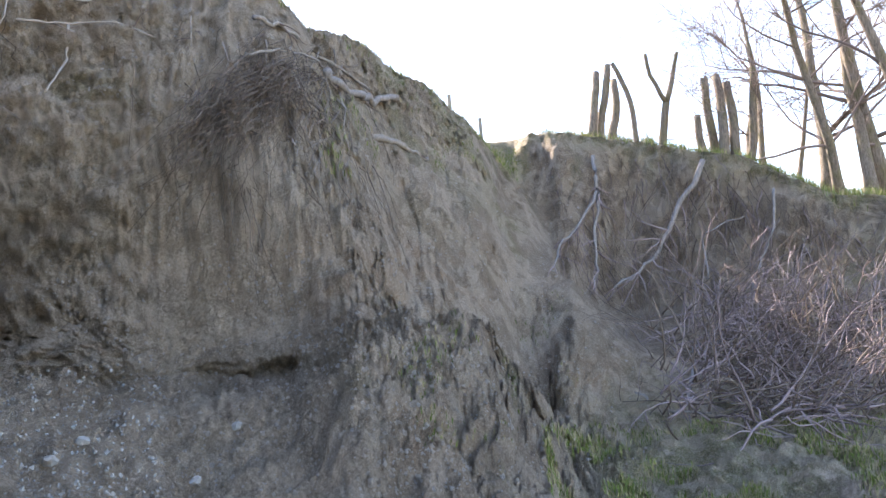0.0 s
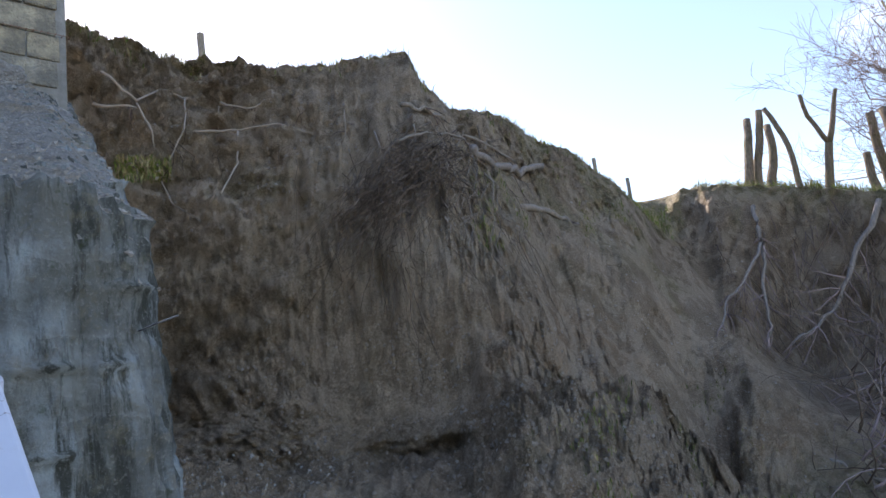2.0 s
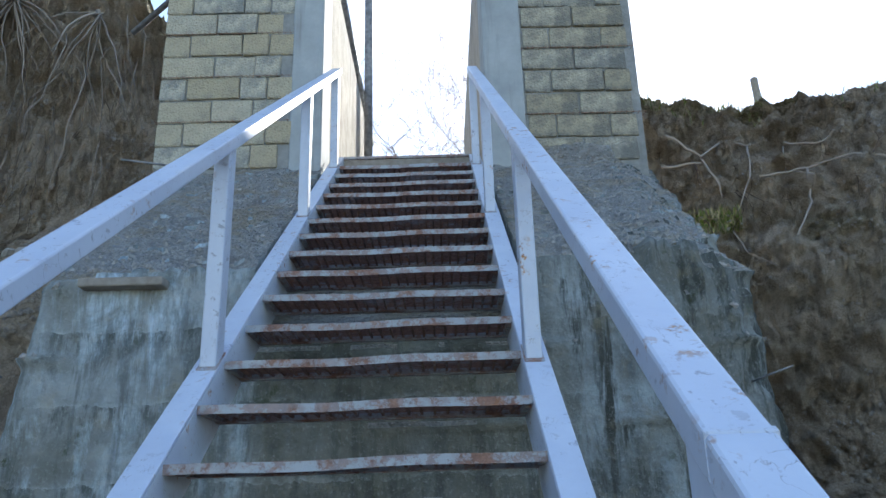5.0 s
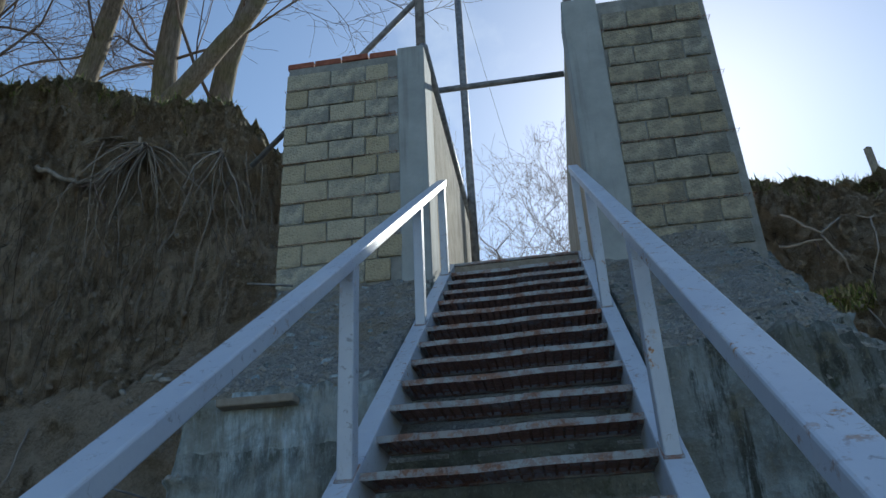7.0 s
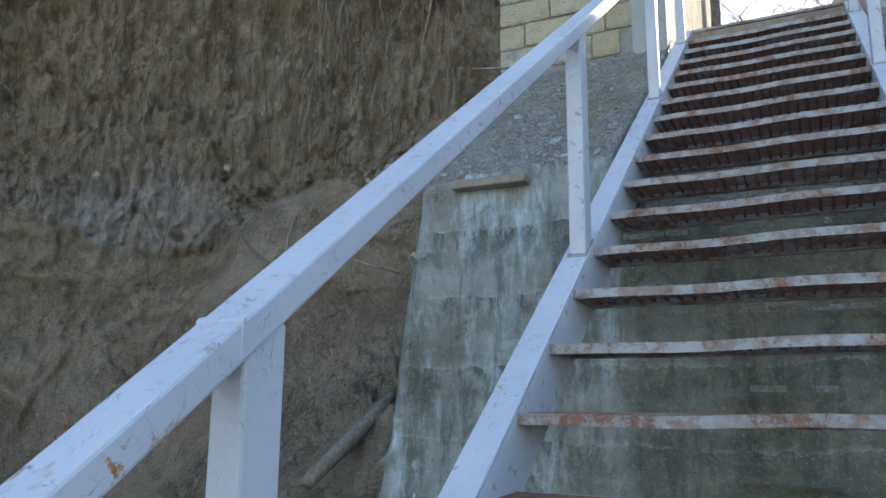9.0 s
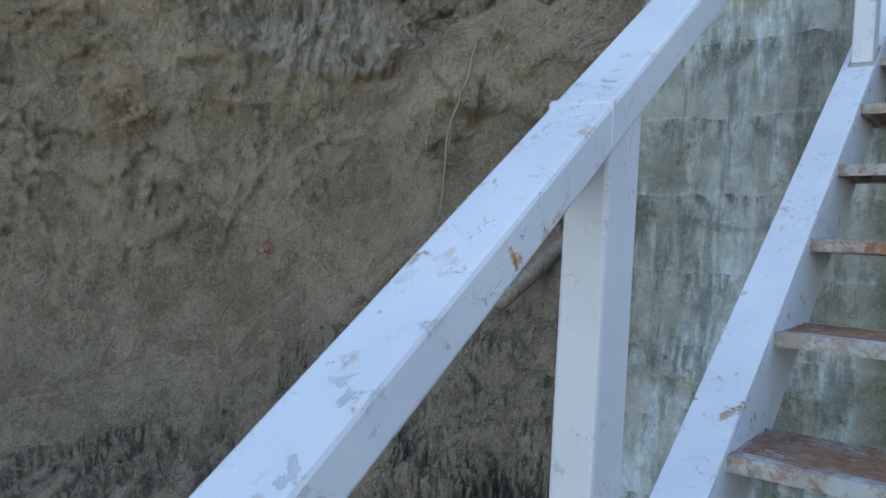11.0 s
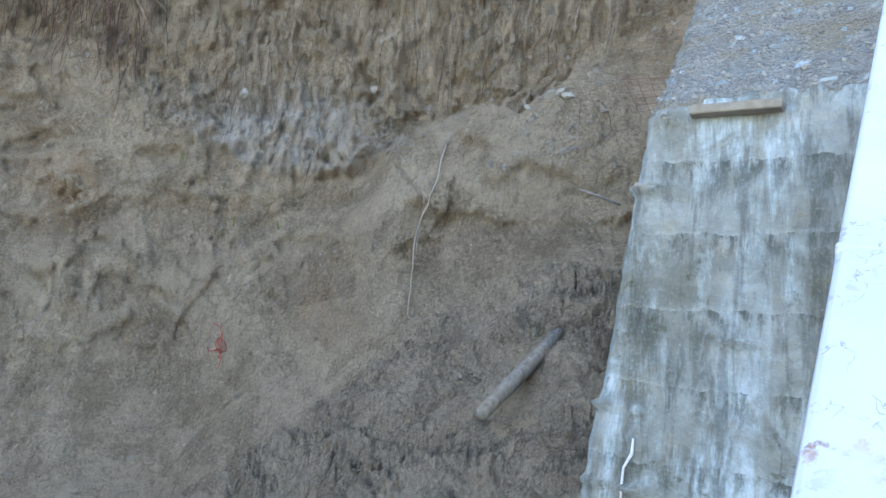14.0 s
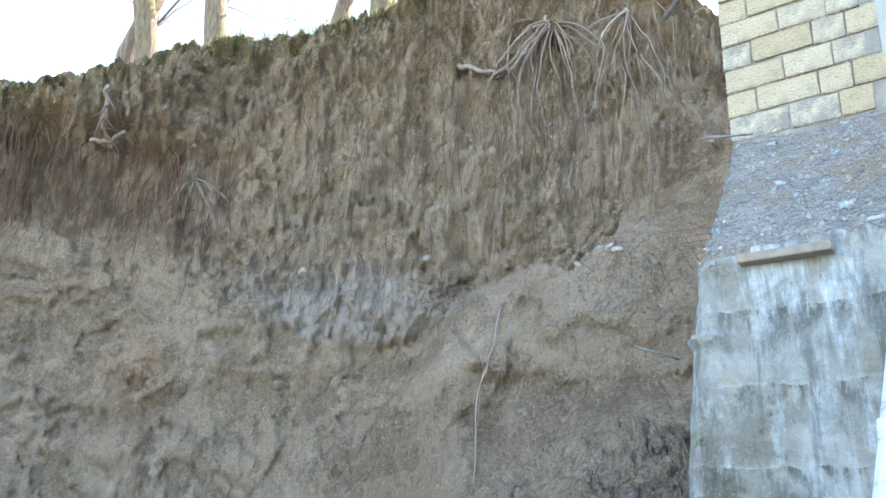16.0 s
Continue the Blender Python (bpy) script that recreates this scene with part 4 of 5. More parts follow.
# landing between the walls
tagged(part("floor", box((-0.6, 3.56, 2.36), (0.6, 7.5, 2.50), 0.01), PLASTER), "grey cement landing at the stair head", "floor", kind="structure")


# ---- the steel stair ----
GO, RISE, HALF = 0.25, 0.18, 0.5
SLOPE = math.atan2(RISE, GO)
stair = empty("staircase", (0, 0, -3.0))
tagged(stair, "steep steel staircase with rusty grating treads and blue-grey handrails", "staircase")
SI = Matrix.Translation((0, 0, 3.0))


def sloped(x0, x1, y0, y1, off0, off1):
    """A bar that follows the stair's slope: x from x0 to x1, y0 to y1 in plan, off0 to off1 above the nosing line."""
    bm = bmesh.new()
    k = RISE / GO
    vs = [bm.verts.new(SI @ Vector((x, y, k * y + o))) for o in (off0, off1) for y in (y0, y1) for x in (x0, x1)]
    for f in ((0, 1, 3, 2), (4, 6, 7, 5), (0, 4, 5, 1), (2, 3, 7, 6), (0, 2, 6, 4), (1, 5, 7, 3)):
        bm.faces.new([vs[i] for i in f])
    bmesh.ops.recalc_face_normals(bm, faces=bm.faces[:])
    return bm


def rounded(bm, r, seg=2):
    bmesh.ops.bevel(bm, geom=bm.edges[:], offset=r, segments=seg, profile=0.5, affect="EDGES")
    return bm


BOTTOM, TOP = -3.6, 3.5
for s in (-1, 1):
    a, b = sorted((s * HALF, s * (HALF + 0.008)))
    web = sloped(a, b, BOTTOM, TOP, -0.20, -0.002)
    st = part("stringer", web, PAINT, stair, "blue-grey painted channel stringer")
    a, b = sorted((s * HALF, s * (HALF + 0.085)))
    part("flange", rounded(sloped(a, b, BOTTOM, TOP, 0.0, 0.012), 0.003), PAINT, st)
    part("flange", rounded(sloped(a, b, BOTTOM, TOP, -0.214, -0.202), 0.003), PAINT, st)
    # handrail
    a, b = sorted((s * (HALF - 0.003), s * (HALF + 0.075)))
    lift = 0.848 if s < 0 else 0.842
    rail = part("handrail", rounded(sloped(a, b, BOTTOM, 3.26, lift - 0.06, lift), 0.006), PAINT, stair, "flaking blue-grey box-section handrail")
    for y in (-1.25, 1.62):
        wb = sloped(a - 0.001, b + 0.001, y - 0.004, y + 0.004, lift - 0.05, lift + 0.0025)
        part("weld", rounded(wb, 0.0015, 1), PAINT, rail)
    for y in (-2.8, -1.19, 0.47, 2.04, 3.2):
        w = 0.056
        x0, x1 = sorted((s * (HALF + 0.007), s * (HALF + 0.007 + w)))
        zb, zt = RISE / GO * y + 0.008, RISE / GO * y + lift - 0.04
        part("post", rounded(box((x0, y - 0.042, zb - 0.04), (x1, y + 0.042, zt), 0, SI), 0.006), PAINT, rail)
        part("foot_weld", rounded(sloped(x0 - 0.006, x1 + 0.006, y - 0.056, y + 0.05, 0.011, 0.018), 0.003, 1), NOSING, rail, "rusty weld at the foot of a post")


def tread_meshes():
    bm = bmesh.new()
    # front angle: upright leg and flat leg, a little bent
    n = 12
    rng = random.Random(4)
    for i in range(n):
        xa, xb = -HALF + i / n, -HALF + (i + 1) / n
        add_box(bm, (xa, 0.0, -0.027), (xb, 0.005, 0.0))
        add_box(bm, (xa, 0.005, -0.005), (xb, 0.036, 0.0))
    bmesh.ops.remove_doubles(bm, verts=bm.verts[:], dist=0.0005)
    for v in bm.verts:
        v.co.z += 0.004 * math.sin(v.co.x * 5.1) + 0.002 * math.sin(v.co.x * 13)
        v.co.y += 0.003 * math.sin(v.co.x * 7.3 + 1)
    me_n = bpy.data.meshes.new("nosing")
    bm.to_mesh(me_n)
    bm.free()
    me_n.materials.append(NOSING)
    bm = bmesh.new()
    add_box(bm, (-HALF, 0.225, -0.034), (HALF, 0.23, -0.002))
    add_box(bm, (-HALF, 0.195, -0.034), (HALF, 0.225, -0.029))
    for s in (-1, 1):
        add_box(bm, (s * HALF - 0.02, 0.036, -0.03), (s * HALF + 0.02, 0.195, -0.004))
    me_b = bpy.data.meshes.new("back_angle")
    bm.to_mesh(me_b)
    bm.free()
    me_b.materials.append(NOSING)
    v, f = [], []

    def bar(lo, hi):
        n0 = len(v)
        for z in (lo[2], hi[2]):
            for y in (lo[1], hi[1]):
                for x in (lo[0], hi[0]):
                    v.append((x, y, z))
        for q in ((0, 2, 3, 1), (4, 5, 7, 6), (0, 1, 5, 4), (2, 6, 7, 3), (0, 4, 6, 2), (1, 3, 7, 5)):
            f.append(tuple(n0 + k for k in q))

    y = 0.042
    while y < 0.22:
        bar((-HALF + 0.01, y, -0.012), (HALF - 0.01, y + 0.005, -0.001))
        y += 0.0165
    x = -HALF + 0.03
    while x < HALF - 0.02:
        bar((x, 0.037, -0.020), (x + 0.008, 0.224, -0.006))
        x += 0.042
    me_g = bpy.data.meshes.new("grating")
    me_g.from_pydata(v, [], f)
    me_g.materials.append(GRATE)
    return me_n, me_b, me_g


me_nose, me_back, me_grate = tread_meshes()
trng = random.Random(9)
for k in range(-14, 14):
    t = new("tread", me_nose)
    t.parent = stair
    t.matrix_basis = SI @ pose(0, GO * k, RISE * k, trng.uniform(-0.8, 0.8), trng.uniform(-0.25, 0.25), trng.uniform(-0.3, 0.3))
    t["label"] = "rusty angle-iron tread edge"
    for nm, me in (("back_angle", me_back), ("grating", me_grate)):
        c = new(nm, me)
        c.parent = t
part("top_board", rounded(box((-HALF, 3.5, 2.37), (HALF, 3.53, 2.505), 0, SI), 0.004), TIMBER, stair, "weathered board closing the top step")
part("top_edge", rounded(box((-HALF, 3.49, 2.507), (HALF, 3.56, 2.53), 0, SI), 0.004), NOSING, stair)

# dried foam run on the front of the base
foam = Tubes()
foam.add([Vector((-1.56 - 0.09 * f / 7 + 0.012 * math.sin(f * 2.1), 1.23 - 0.015 * f / 7, -0.58 - 0.45 * f / 7)) for f in range(8)], [0.005, 0.009, 0.006, 0.008, 0.005, 0.007, 0.004, 0.003], 6)
tagged(foam.make("foam_streak", plain_material("dried_foam", (0.6, 0.62, 0.68), (0.8, 0.82, 0.86), 60)), "white dried foam streak running down the concrete", "stain")


def ledge_gravel():
    """Loose chips on the sloping top of the base."""
    rng = random.Random(77)
    v, f = [], []
    base_f = [(0, 1, 2), (0, 2, 3), (0, 3, 4), (0, 4, 1), (5, 2, 1), (5, 3, 2), (5, 4, 3), (5, 1, 4)]
    tree = BVHTree.FromPolygons([p.co for p in base.data.vertices], [tuple(p.vertices) for p in base.data.polygons])
    for _ in range(2600):
        y = 1.26 + 1.8 * rng.random() ** 1.7
        x = rng.choice((-1, 1)) * rng.uniform(0.6, 1.75)
        p, n, _, _ = tree.ray_cast(Vector((x, y, 6)), Vector((0, 0, -1)))
        if p is None or n.z < 0.3:
            continue
        s = 0.003 + 0.017 * rng.random() ** 3
        e = Euler((rng.uniform(0, 6), rng.uniform(0, 6), rng.uniform(0, 6))).to_matrix()
        k = len(v)
        for b in ((0, 0, 1), (1, 0, 0), (0, 1, 0), (-1, 0, 0), (0, -1, 0), (0, 0, -1)):
            v.append(p + e @ Vector(b) * s * rng.uniform(0.6, 1.3))
        f += [tuple(k + i for i in q) for q in base_f]
    tagged(mesh_object("gravel", v, f, STONE), "pale mortar crumbs and chips on the sloping concrete", "gravel", kind="stuff")


ledge_gravel()

# short rods left in the front of the base
for x, z, dx in ((0.79, -0.22, 0.17), (-1.70, 0.46, -0.10), (1.58, 0.35, 0.09)):
    rod = Tubes()
    rod.add([Vector((x, 1.30, z)), Vector((x + dx * 0.3, 1.17, z + 0.01)), Vector((x + dx, 1.06, z + 0.03))], [0.005, 0.005, 0.004], 5)
    tagged(rod.make("steel_rod", STEEL), "short bent steel rod sticking out of the concrete", "rod")

# bent scrap of reinforcing mesh at the edge of the base
scrap = Tubes()
for k in range(7):
    scrap.add([Vector((-1.60, 1.80 + 0.03 * k, 1.22 - 0.02 * k)), Vector((-1.95 + 0.02 * k, 1.84 + 0.03 * k, 1.26 - 0.03 * k))], [0.0025, 0.002], 4)
for k in range(4):
    scrap.add([Vector((-1.68 - 0.07 * k, 1.78, 1.245)), Vector((-1.68 - 0.06 * k, 2.04, 1.09))], [0.0025, 0.002], 4)
tagged(scrap.make("mesh_scrap", RUST_ROD), "bent scrap of rusty wire mesh sticking out of the concrete", "wire mesh")


# ---- roots, dead wood, trees, grass, stones ----
R = random.Random(21)


def wander(p, way, length, steps, bend, droop=0.0, rng=R):
    """A crooked line from p."""
    pts = [Vector(p)]
    d = Vector(way).normalized()
    for i in range(steps):
        d = (d + Vector((rng.gauss(0, bend), rng.gauss(0, bend), rng.gauss(0, bend) - droop))).normalized()
        pts.append(pts[-1] + d * length / steps)
    return pts


def taper(n, a, b):
    return [a + (b - a) * i / max(1, n - 1) for i in range(n)]


def hanging(t, az, el, length, r0, rng=R, off=0.03, sway=0.10):
    """One root that hangs close to the face from a place on it."""
    p, n = toward(az, el)
    if p is None:
        return
    n = Vector((n.x, n.y, 0.0))
    if n.length < 1e-3:
        return
    n.normalize()
    side = Vector((-n.y, n.x, 0))
    pts = [p - n * 0.06]
    lean = rng.gauss(0, sway)
    steps = 6
    for i in range(1, steps + 1):
        f = i / steps
        q = p + side * (lean * f * length + rng.gauss(0, 0.018)) + Vector((0, 0, -length * f))
        hit, _, _, _ = GROUND_TREE.ray_cast(q + n * 1.2, -n, 2.2)
        if hit and (hit - q).dot(n) > -off:
            q = hit + n * off
        else:
            q = q + n * off
        if (q - pts[-1]).dot(n) > (0.10 if len(pts) > 1 else 0.17):         # a ledge ends it
            break
        pts.append(q + n * rng.uniform(-0.015, 0.03))
    if len(pts) < 3:
        return
    t.add(pts, taper(len(pts), r0, r0 * 0.35), 3)


def root_curtain(label, material, count, az, el, length, r, seed, sway=0.1):
    rng = random.Random(seed)
    t = Tubes()
    for _ in range(count):
        hanging(t, rng.uniform(*az), rng.uniform(*el), rng.uniform(*length), rng.uniform(*r), rng, 0.03, sway)
    return tagged(t.make("roots", material), label, "roots", kind="stuff")


root_curtain("fine reddish roots hanging under the turf overhang", ROOT_RED, 330, (-71, -55), (18.5, 24), (0.4, 1.35), (0.0025, 0.0075), 1)
root_curtain("fine brown roots hanging down the cliff face", ROOT, 330, (-56, -20), (17, 33), (0.4, 1.5), (0.0025, 0.006), 2)
root_curtain("pale fine roots trailing over the grey clay", ROOT_PALE, 110, (-53, -34), (13.5, 18.5), (0.25, 0.75), (0.0025, 0.005), 3)
root_curtain("thin pale roots under the cliff edge", ROOT_PALE, 60, (-36, -19), (24, 35), (0.6, 2.0), (0.004, 0.0075), 4, 0.25)
root_curtain("dark roots hanging from the broken edge", ROOT, 130, (14.5, 41), (18, 24.5), (0.3, 1.1), (0.003, 0.008), 5, 0.25)
root_curtain("thin dead roots and stems over the far bank", BRUSH, 420, (59.5, 84), (-1, 11), (0.5, 1.8), (0.006, 0.014), 7, 0.5)
root_curtain("dark roots under the edge of the far bank", ROOT, 380, (59.5, 84), (2, 12), (0.4, 1.6), (0.006, 0.014), 17, 0.4)
root_curtain("thin roots on the bare face", ROOT, 120, (36, 47), (11, 18), (0.4, 1.6), (0.003, 0.007), 6, 0.2)


def spray(label, material, sources, ends, count, r, seed, sag=0.05):
    """Many thin stems that run over the face from a few sources to a spread of ends."""
    rng = random.Random(seed)
    t = Tubes()
    for _ in range(count):
        a, b = rng.choice(sources), rng.choice(ends)
        a = (a[0] + rng.gauss(0, 1.6), a[1] + rng.gauss(0, 0.7))
        f0 = rng.uniform(0, 0.6)
        f1 = f0 + (1 - f0) * rng.uniform(0.35, 1.0)
        b = (b[0] + rng.gauss(0, 2.0), b[1] + rng.gauss(0, 1.8))
        pts = []
        n = 8
        arch = rng.uniform(-0.6, 1.4)
        for i in range(n):
            f = f0 + (f1 - f0) * i / (n - 1)
            az = a[0] + (b[0] - a[0]) * f + rng.gauss(0, 0.38)
            el = a[1] + (b[1] - a[1]) * f ** 1.25 + arch * math.sin(math.pi * f) + rng.gauss(0, 0.22)
            p, nn = toward(az, el)
            if p is None:
                continue
            eye = Vector((0.45, -2.2, -0.16))
            pts.append(p + (eye - p).normalized() * (0.05 + 0.22 * math.sin(math.pi * min(1, f)) * rng.random()))
        if len(pts) > 3 and max((pts[i + 1] - pts[i]).length for i in range(len(pts) - 1)) < 0.9:
            q = rng.uniform(*r)
            t.add(pts, taper(len(pts), q, q * 0.4), 3)
    return tagged(t.make("roots", material), label, "roots", kind="stuff")


spray("fan of dark stems and roots draped over the bare face", ROOT, [(41.6, 20.6), (42.5, 19.6), (40.5, 21.0), (38.5, 20.5), (43.7, 18.5)],
      [(30.7, 9.4), (32.3, 11.0), (33.5, 11.5), (35.1, 12.9), (37.2, 13.5), (40.0, 14.3), (43, 13)], 300, (0.0025, 0.007), 8)
spray("grey stems trailing down from the broken edge", ROOT_PALE, [(42.2, 20.6), (43.7, 18.9)], [(45.2, 15.5), (46, 14.5), (44.6, 9.5), (44.4, 11.7)], 42, (0.005, 0.012), 9)


def dead_branch(line, r0, r1, label, material=DEAD, off=0.06, twigs=0, twig_len=0.5, seed=1, depth=None, name="dead_branch"):
    """A branch along directions (az, el); it lies on the face, or at the distances given."""
    rng = random.Random(seed)
    thing = None
    pts = []
    for i, (az, el) in enumerate(line):
        if depth:
            p = out(az, el, depth[min(i, len(depth) - 1)])
        else:
            p, n = toward(az, el)
            if p is None:
                p = out(az, el, 10)
            hx, hy = hub(az)
            p = p + (Vector((float(hx), float(hy), -0.16)) - p).normalized() * off
        pts.append(p)
    # smooth the line
    fine = []
    for i in range(len(pts) - 1):
        for k in range(5):
            f = k / 5
            fine.append(pts[i].lerp(pts[i + 1], f) + Vector((rng.gauss(0, r0 * 0.5), rng.gauss(0, r0 * 0.5), rng.gauss(0, r0 * 0.5))))
    fine.append(pts[-1])
    t = Tubes()
    t.add(fine, [r * rng.uniform(0.85, 1.15) for r in taper(len(fine), r0, r1)], 7)
    ob = tagged(t.make(name, material), label, "branch")
    if twigs:
        u = Tubes()
        for _ in range(twigs):
            i = rng.randrange(len(fine) // 4, len(fine))
            way = (fine[min(i + 1, len(fine) - 1)] - fine[max(0, i - 1)]).normalized() + Vector((rng.gauss(0, .8), rng.gauss(0, .5), rng.gauss(-0.2, .6)))
            q = wander(fine[i], way, twig_len * rng.uniform(0.4, 1.2), 5, 0.22, 0.05, rng)
            u.add(q, taper(6, max(r1 * 0.7, 0.006), 0.003), 4)
            if rng.random() < 0.7:
                v = wander(q[2], way + Vector((rng.gauss(0, .7), rng.gauss(0, .7), rng.gauss(0, .7))), twig_len * 0.5, 4, 0.2, 0.05, rng)
                u.add(v, taper(5, 0.006, 0.0025), 3)
        u.make("twig_spray", BRUSH if material is DEAD else TWIG, ob)["kind"] = "stuff"
    return ob


dead_branch([(38.8, 22.6), (40.5, 22.0), (42.0, 21.2)], 0.035, 0.02, "broken grey branch sticking out of the cliff edge", LOG, 0.12, 3, 0.3, 1)
dead_branch([(43.7, 18.9), (45.9, 17.2), (47.4, 16.8), (49.3, 16.7)], 0.06, 0.05, "thick pale broken branch lying on the slope", DEAD, 0.16, 0, 0.3, 2)
dead_branch([(47.1, 14.1), (49.2, 13.4), (51.2, 12.1)], 0.055, 0.035, "grey log lying across the slope", LOG, 0.08, 2, 0.3, 3)
dead_branch([(43.4, 19.9), (45.4, 18.8), (47.2, 17.4)], 0.022, 0.015, "thin dark branch over the slope", LOG, 0.12, 3, 0.3, 4)
dead_branch([(38.0, 20.0), (40.5, 20.4), (43.0, 19.8), (44.6, 18.6)], 0.02, 0.012, "dark root bridging the broken edge", LOG, 0.18, 0, 0.3, 5)
for k, (line, r) in enumerate([
        ([(23.0, 21.4), (26.1, 21.5), (29.1, 21.9), (31.7, 21.0)], 0.016), ([(26.1, 21.5), (25.9, 19.2), (24.6, 17.1)], 0.022),
        ([(16.7, 25.3), (19.1, 23.5), (20.8, 24.3), (22.7, 23.7)], 0.022), ([(16.2, 23.1), (19.1, 23.0)], 0.028), ([(22.5, 23.6), (22.3, 21.6), (21.0, 19.3)], 0.014),
        ([(19.1, 23.3), (20.0, 21.5), (20.1, 20.4)], 0.018), ([(25.1, 23.4), (27.0, 22.9), (28.0, 23.3)], 0.016), ([(24.9, 23.2), (24.8, 21.5), (26.5, 21.0)], 0.012),
        ([(20.5, 18), (21.2, 16.4), (23, 15.2)], 0.010), ([(34.3, 23), (34.2, 20.5)], 0.010), ([(36.5, 20.8), (37.4, 17), (36.3, 13.5)], 0.012), ([(39.6, 21), (39.5, 18.5)], 0.012)]):
    dead_branch(line, r * 0.75, r * 0.4, "exposed pale root curling out of the soil", ROOT_PALE, 0.10, 2 if k % 3 == 0 else 0, 0.25, 30 + k, name="exposed_root")
dead_branch([(-63.9, 26.8), (-63.9, 24.5), (-63.6, 23.5)], 0.03, 0.02, "tangled broken roots at the turf edge", ROOT_PALE, 0.22, 10, 0.35, 50, name="exposed_root")
dead_branch([(-64.6, 22.8), (-63.4, 23.0), (-62.3, 23.9)], 0.03, 0.02, "bare curved root at the turf edge", ROOT_PALE, 0.22, 0, 0.35, 51, name="exposed_root")
dead_branch([(-36.6, 31.3), (-34.3, 30.8), (-31.9, 31.1)], 0.035, 0.025, "brown root running along the cliff face", LOG, 0.06, 0, 0.2, 52, name="exposed_root")
dead_branch([(-29.0, 34.6), (-30.5, 32.5), (-32.1, 30.9)], 0.022, 0.01, "pale root of a cluster spreading from the cliff", ROOT_PALE, 0.20, 6, 0.5, 53, name="exposed_root")
dead_branch([(-33.0, 13.8), (-33.8, 10.0), (-34.8, 7.0), (-34.9, 3.7), (-35.0, 0.6)], 0.009, 0.005, "long pale root strand lying on the slumped earth", ROOT_PALE, 0.03, 0, 0.2, 54, name="exposed_root")
dead_branch([(-33.6, 10.4), (-34.5, 8.0), (-34.7, 5.4)], 0.008, 0.005, "second thin root strand on the slumped earth", ROOT_PALE, 0.03, 0, 0.2, 55, name="exposed_root")


def root_cluster(az, el, count, length, seed):
    rng = random.Random(seed)
    p, n = toward(az, el)
    t = Tubes()
    for _ in range(count):
        w = Vector((n.x, n.y, 0)).normalized() * rng.uniform(0.1, 0.8) + Vector((rng.gauss(0, 0.6), rng.gauss(0, 0.5), rng.uniform(-1.6, 0.1)))
        t.add(wander(p - w.normalized() * 0.05, w, length * rng.uniform(0.4, 1.2), 7, 0.13, 0.16, rng), taper(8, rng.uniform(0.006, 0.016), 0.002), 4)
    return tagged(t.make("roots", ROOT_PALE), "pale tangle of tree roots hanging from the cliff", "roots", kind="stuff")


root_cluster(-28.6, 34.0, 42, 1.36, 61)
root_cluster(-23.2, 34.0, 16, 1.6, 62)
root_cluster(-57.0, 21.5, 14, 0.87, 63)


# ---- bare trees ----
def bare_tree(base, height, radius, lean, seed, label, material=BARK, spread=0.5, levels=3, crown_from=0.45, limb=0.45, name="bare_tree", topped=False):
    """A leafless tree: trunk, limbs and twigs. topped: the stem is sawn off."""
    rng = random.Random(seed)
    root = empty(name, base)
    tagged(root, label, "tree")
    trunk, crown = Tubes(), Tubes()
    main = wander((0, 0, -0.25), (lean[0], lean[1], 1), height, 9, 0.07, -0.02, rng)
    rad = taper(10, radius, radius * (0.75 if topped else 0.3))
    rad[0] *= 1.35
    trunk.add(main, rad, 9)

    def grow(p, way, length, r, level):
        pts = wander(p, way, length, 6, 0.16, -0.03, rng)
        crown.add(pts, taper(7, r, max(r * 0.35, 0.004)), 5 if r > 0.03 else 3)
        if level <= 0:
            return
        for _ in range(rng.randint(4, 5)):
            i = rng.randrange(1, 7)
            d = (pts[i] - pts[i - 1]).normalized() + Vector((rng.gauss(0, .7), rng.gauss(0, .7), rng.gauss(0.1, .5)))
            grow(pts[i], d, length * rng.uniform(0.4, 0.7), max(r * 0.45, 0.004), level - 1)

    if levels:
        for _ in range(rng.randint(7, 9)):
            i = rng.randrange(max(2, int(10 * crown_from)), 10)
            a = rng.uniform(0, 2 * math.pi)
            grow(main[i], Vector((math.cos(a) * spread * 2, math.sin(a) * spread * 2, rng.uniform(0.2, 1.2))), height * rng.uniform(0.3, 0.55), rad[i] * limb, levels - 1)
    trunk.make("trunk", material, root)
    if crown.v:
        crown.make("crown", TWIG, root)
    return root


def on_ground(az, d):
    hx, hy = hub(az)
    a = radians(az)
    p, _ = below(float(hx) + math.sin(a) * d, float(hy) + math.cos(a) * d)
    return p


# cliff top behind the rooted face
for k, (az, d, h, r, lean) in enumerate([(-43.8, 10.6, 8.68, 0.211, (0.02, 0)), (-42.2, 10.9, 8.68, 0.186, (0.03, 0)), (-37.5, 10.6, 8.06, 0.211, (0.14, 0.0)), (-29.0, 10.6, 8.68, 0.248, (0.0, 0)),
                                         (-26.0, 10.7, 8.68, 0.236, (0.08, 0)), (-56.5, 11.3, 7.44, 0.211, (0.05, 0)), (-60.7, 11.9, 7.44, 0.223, (-0.05, 0)), (-63.6, 12.4, 8.06, 0.198, (0.08, 0)), (-48.5, 11.5, 7.44, 0.186, (0.0, 0.1))]):
    bare_tree(on_ground(az, d), h, r, lean, 100 + k, "leafless tree with a mossy grey trunk on the cliff top", BARK, 0.5, 4, 0.2, 0.16)
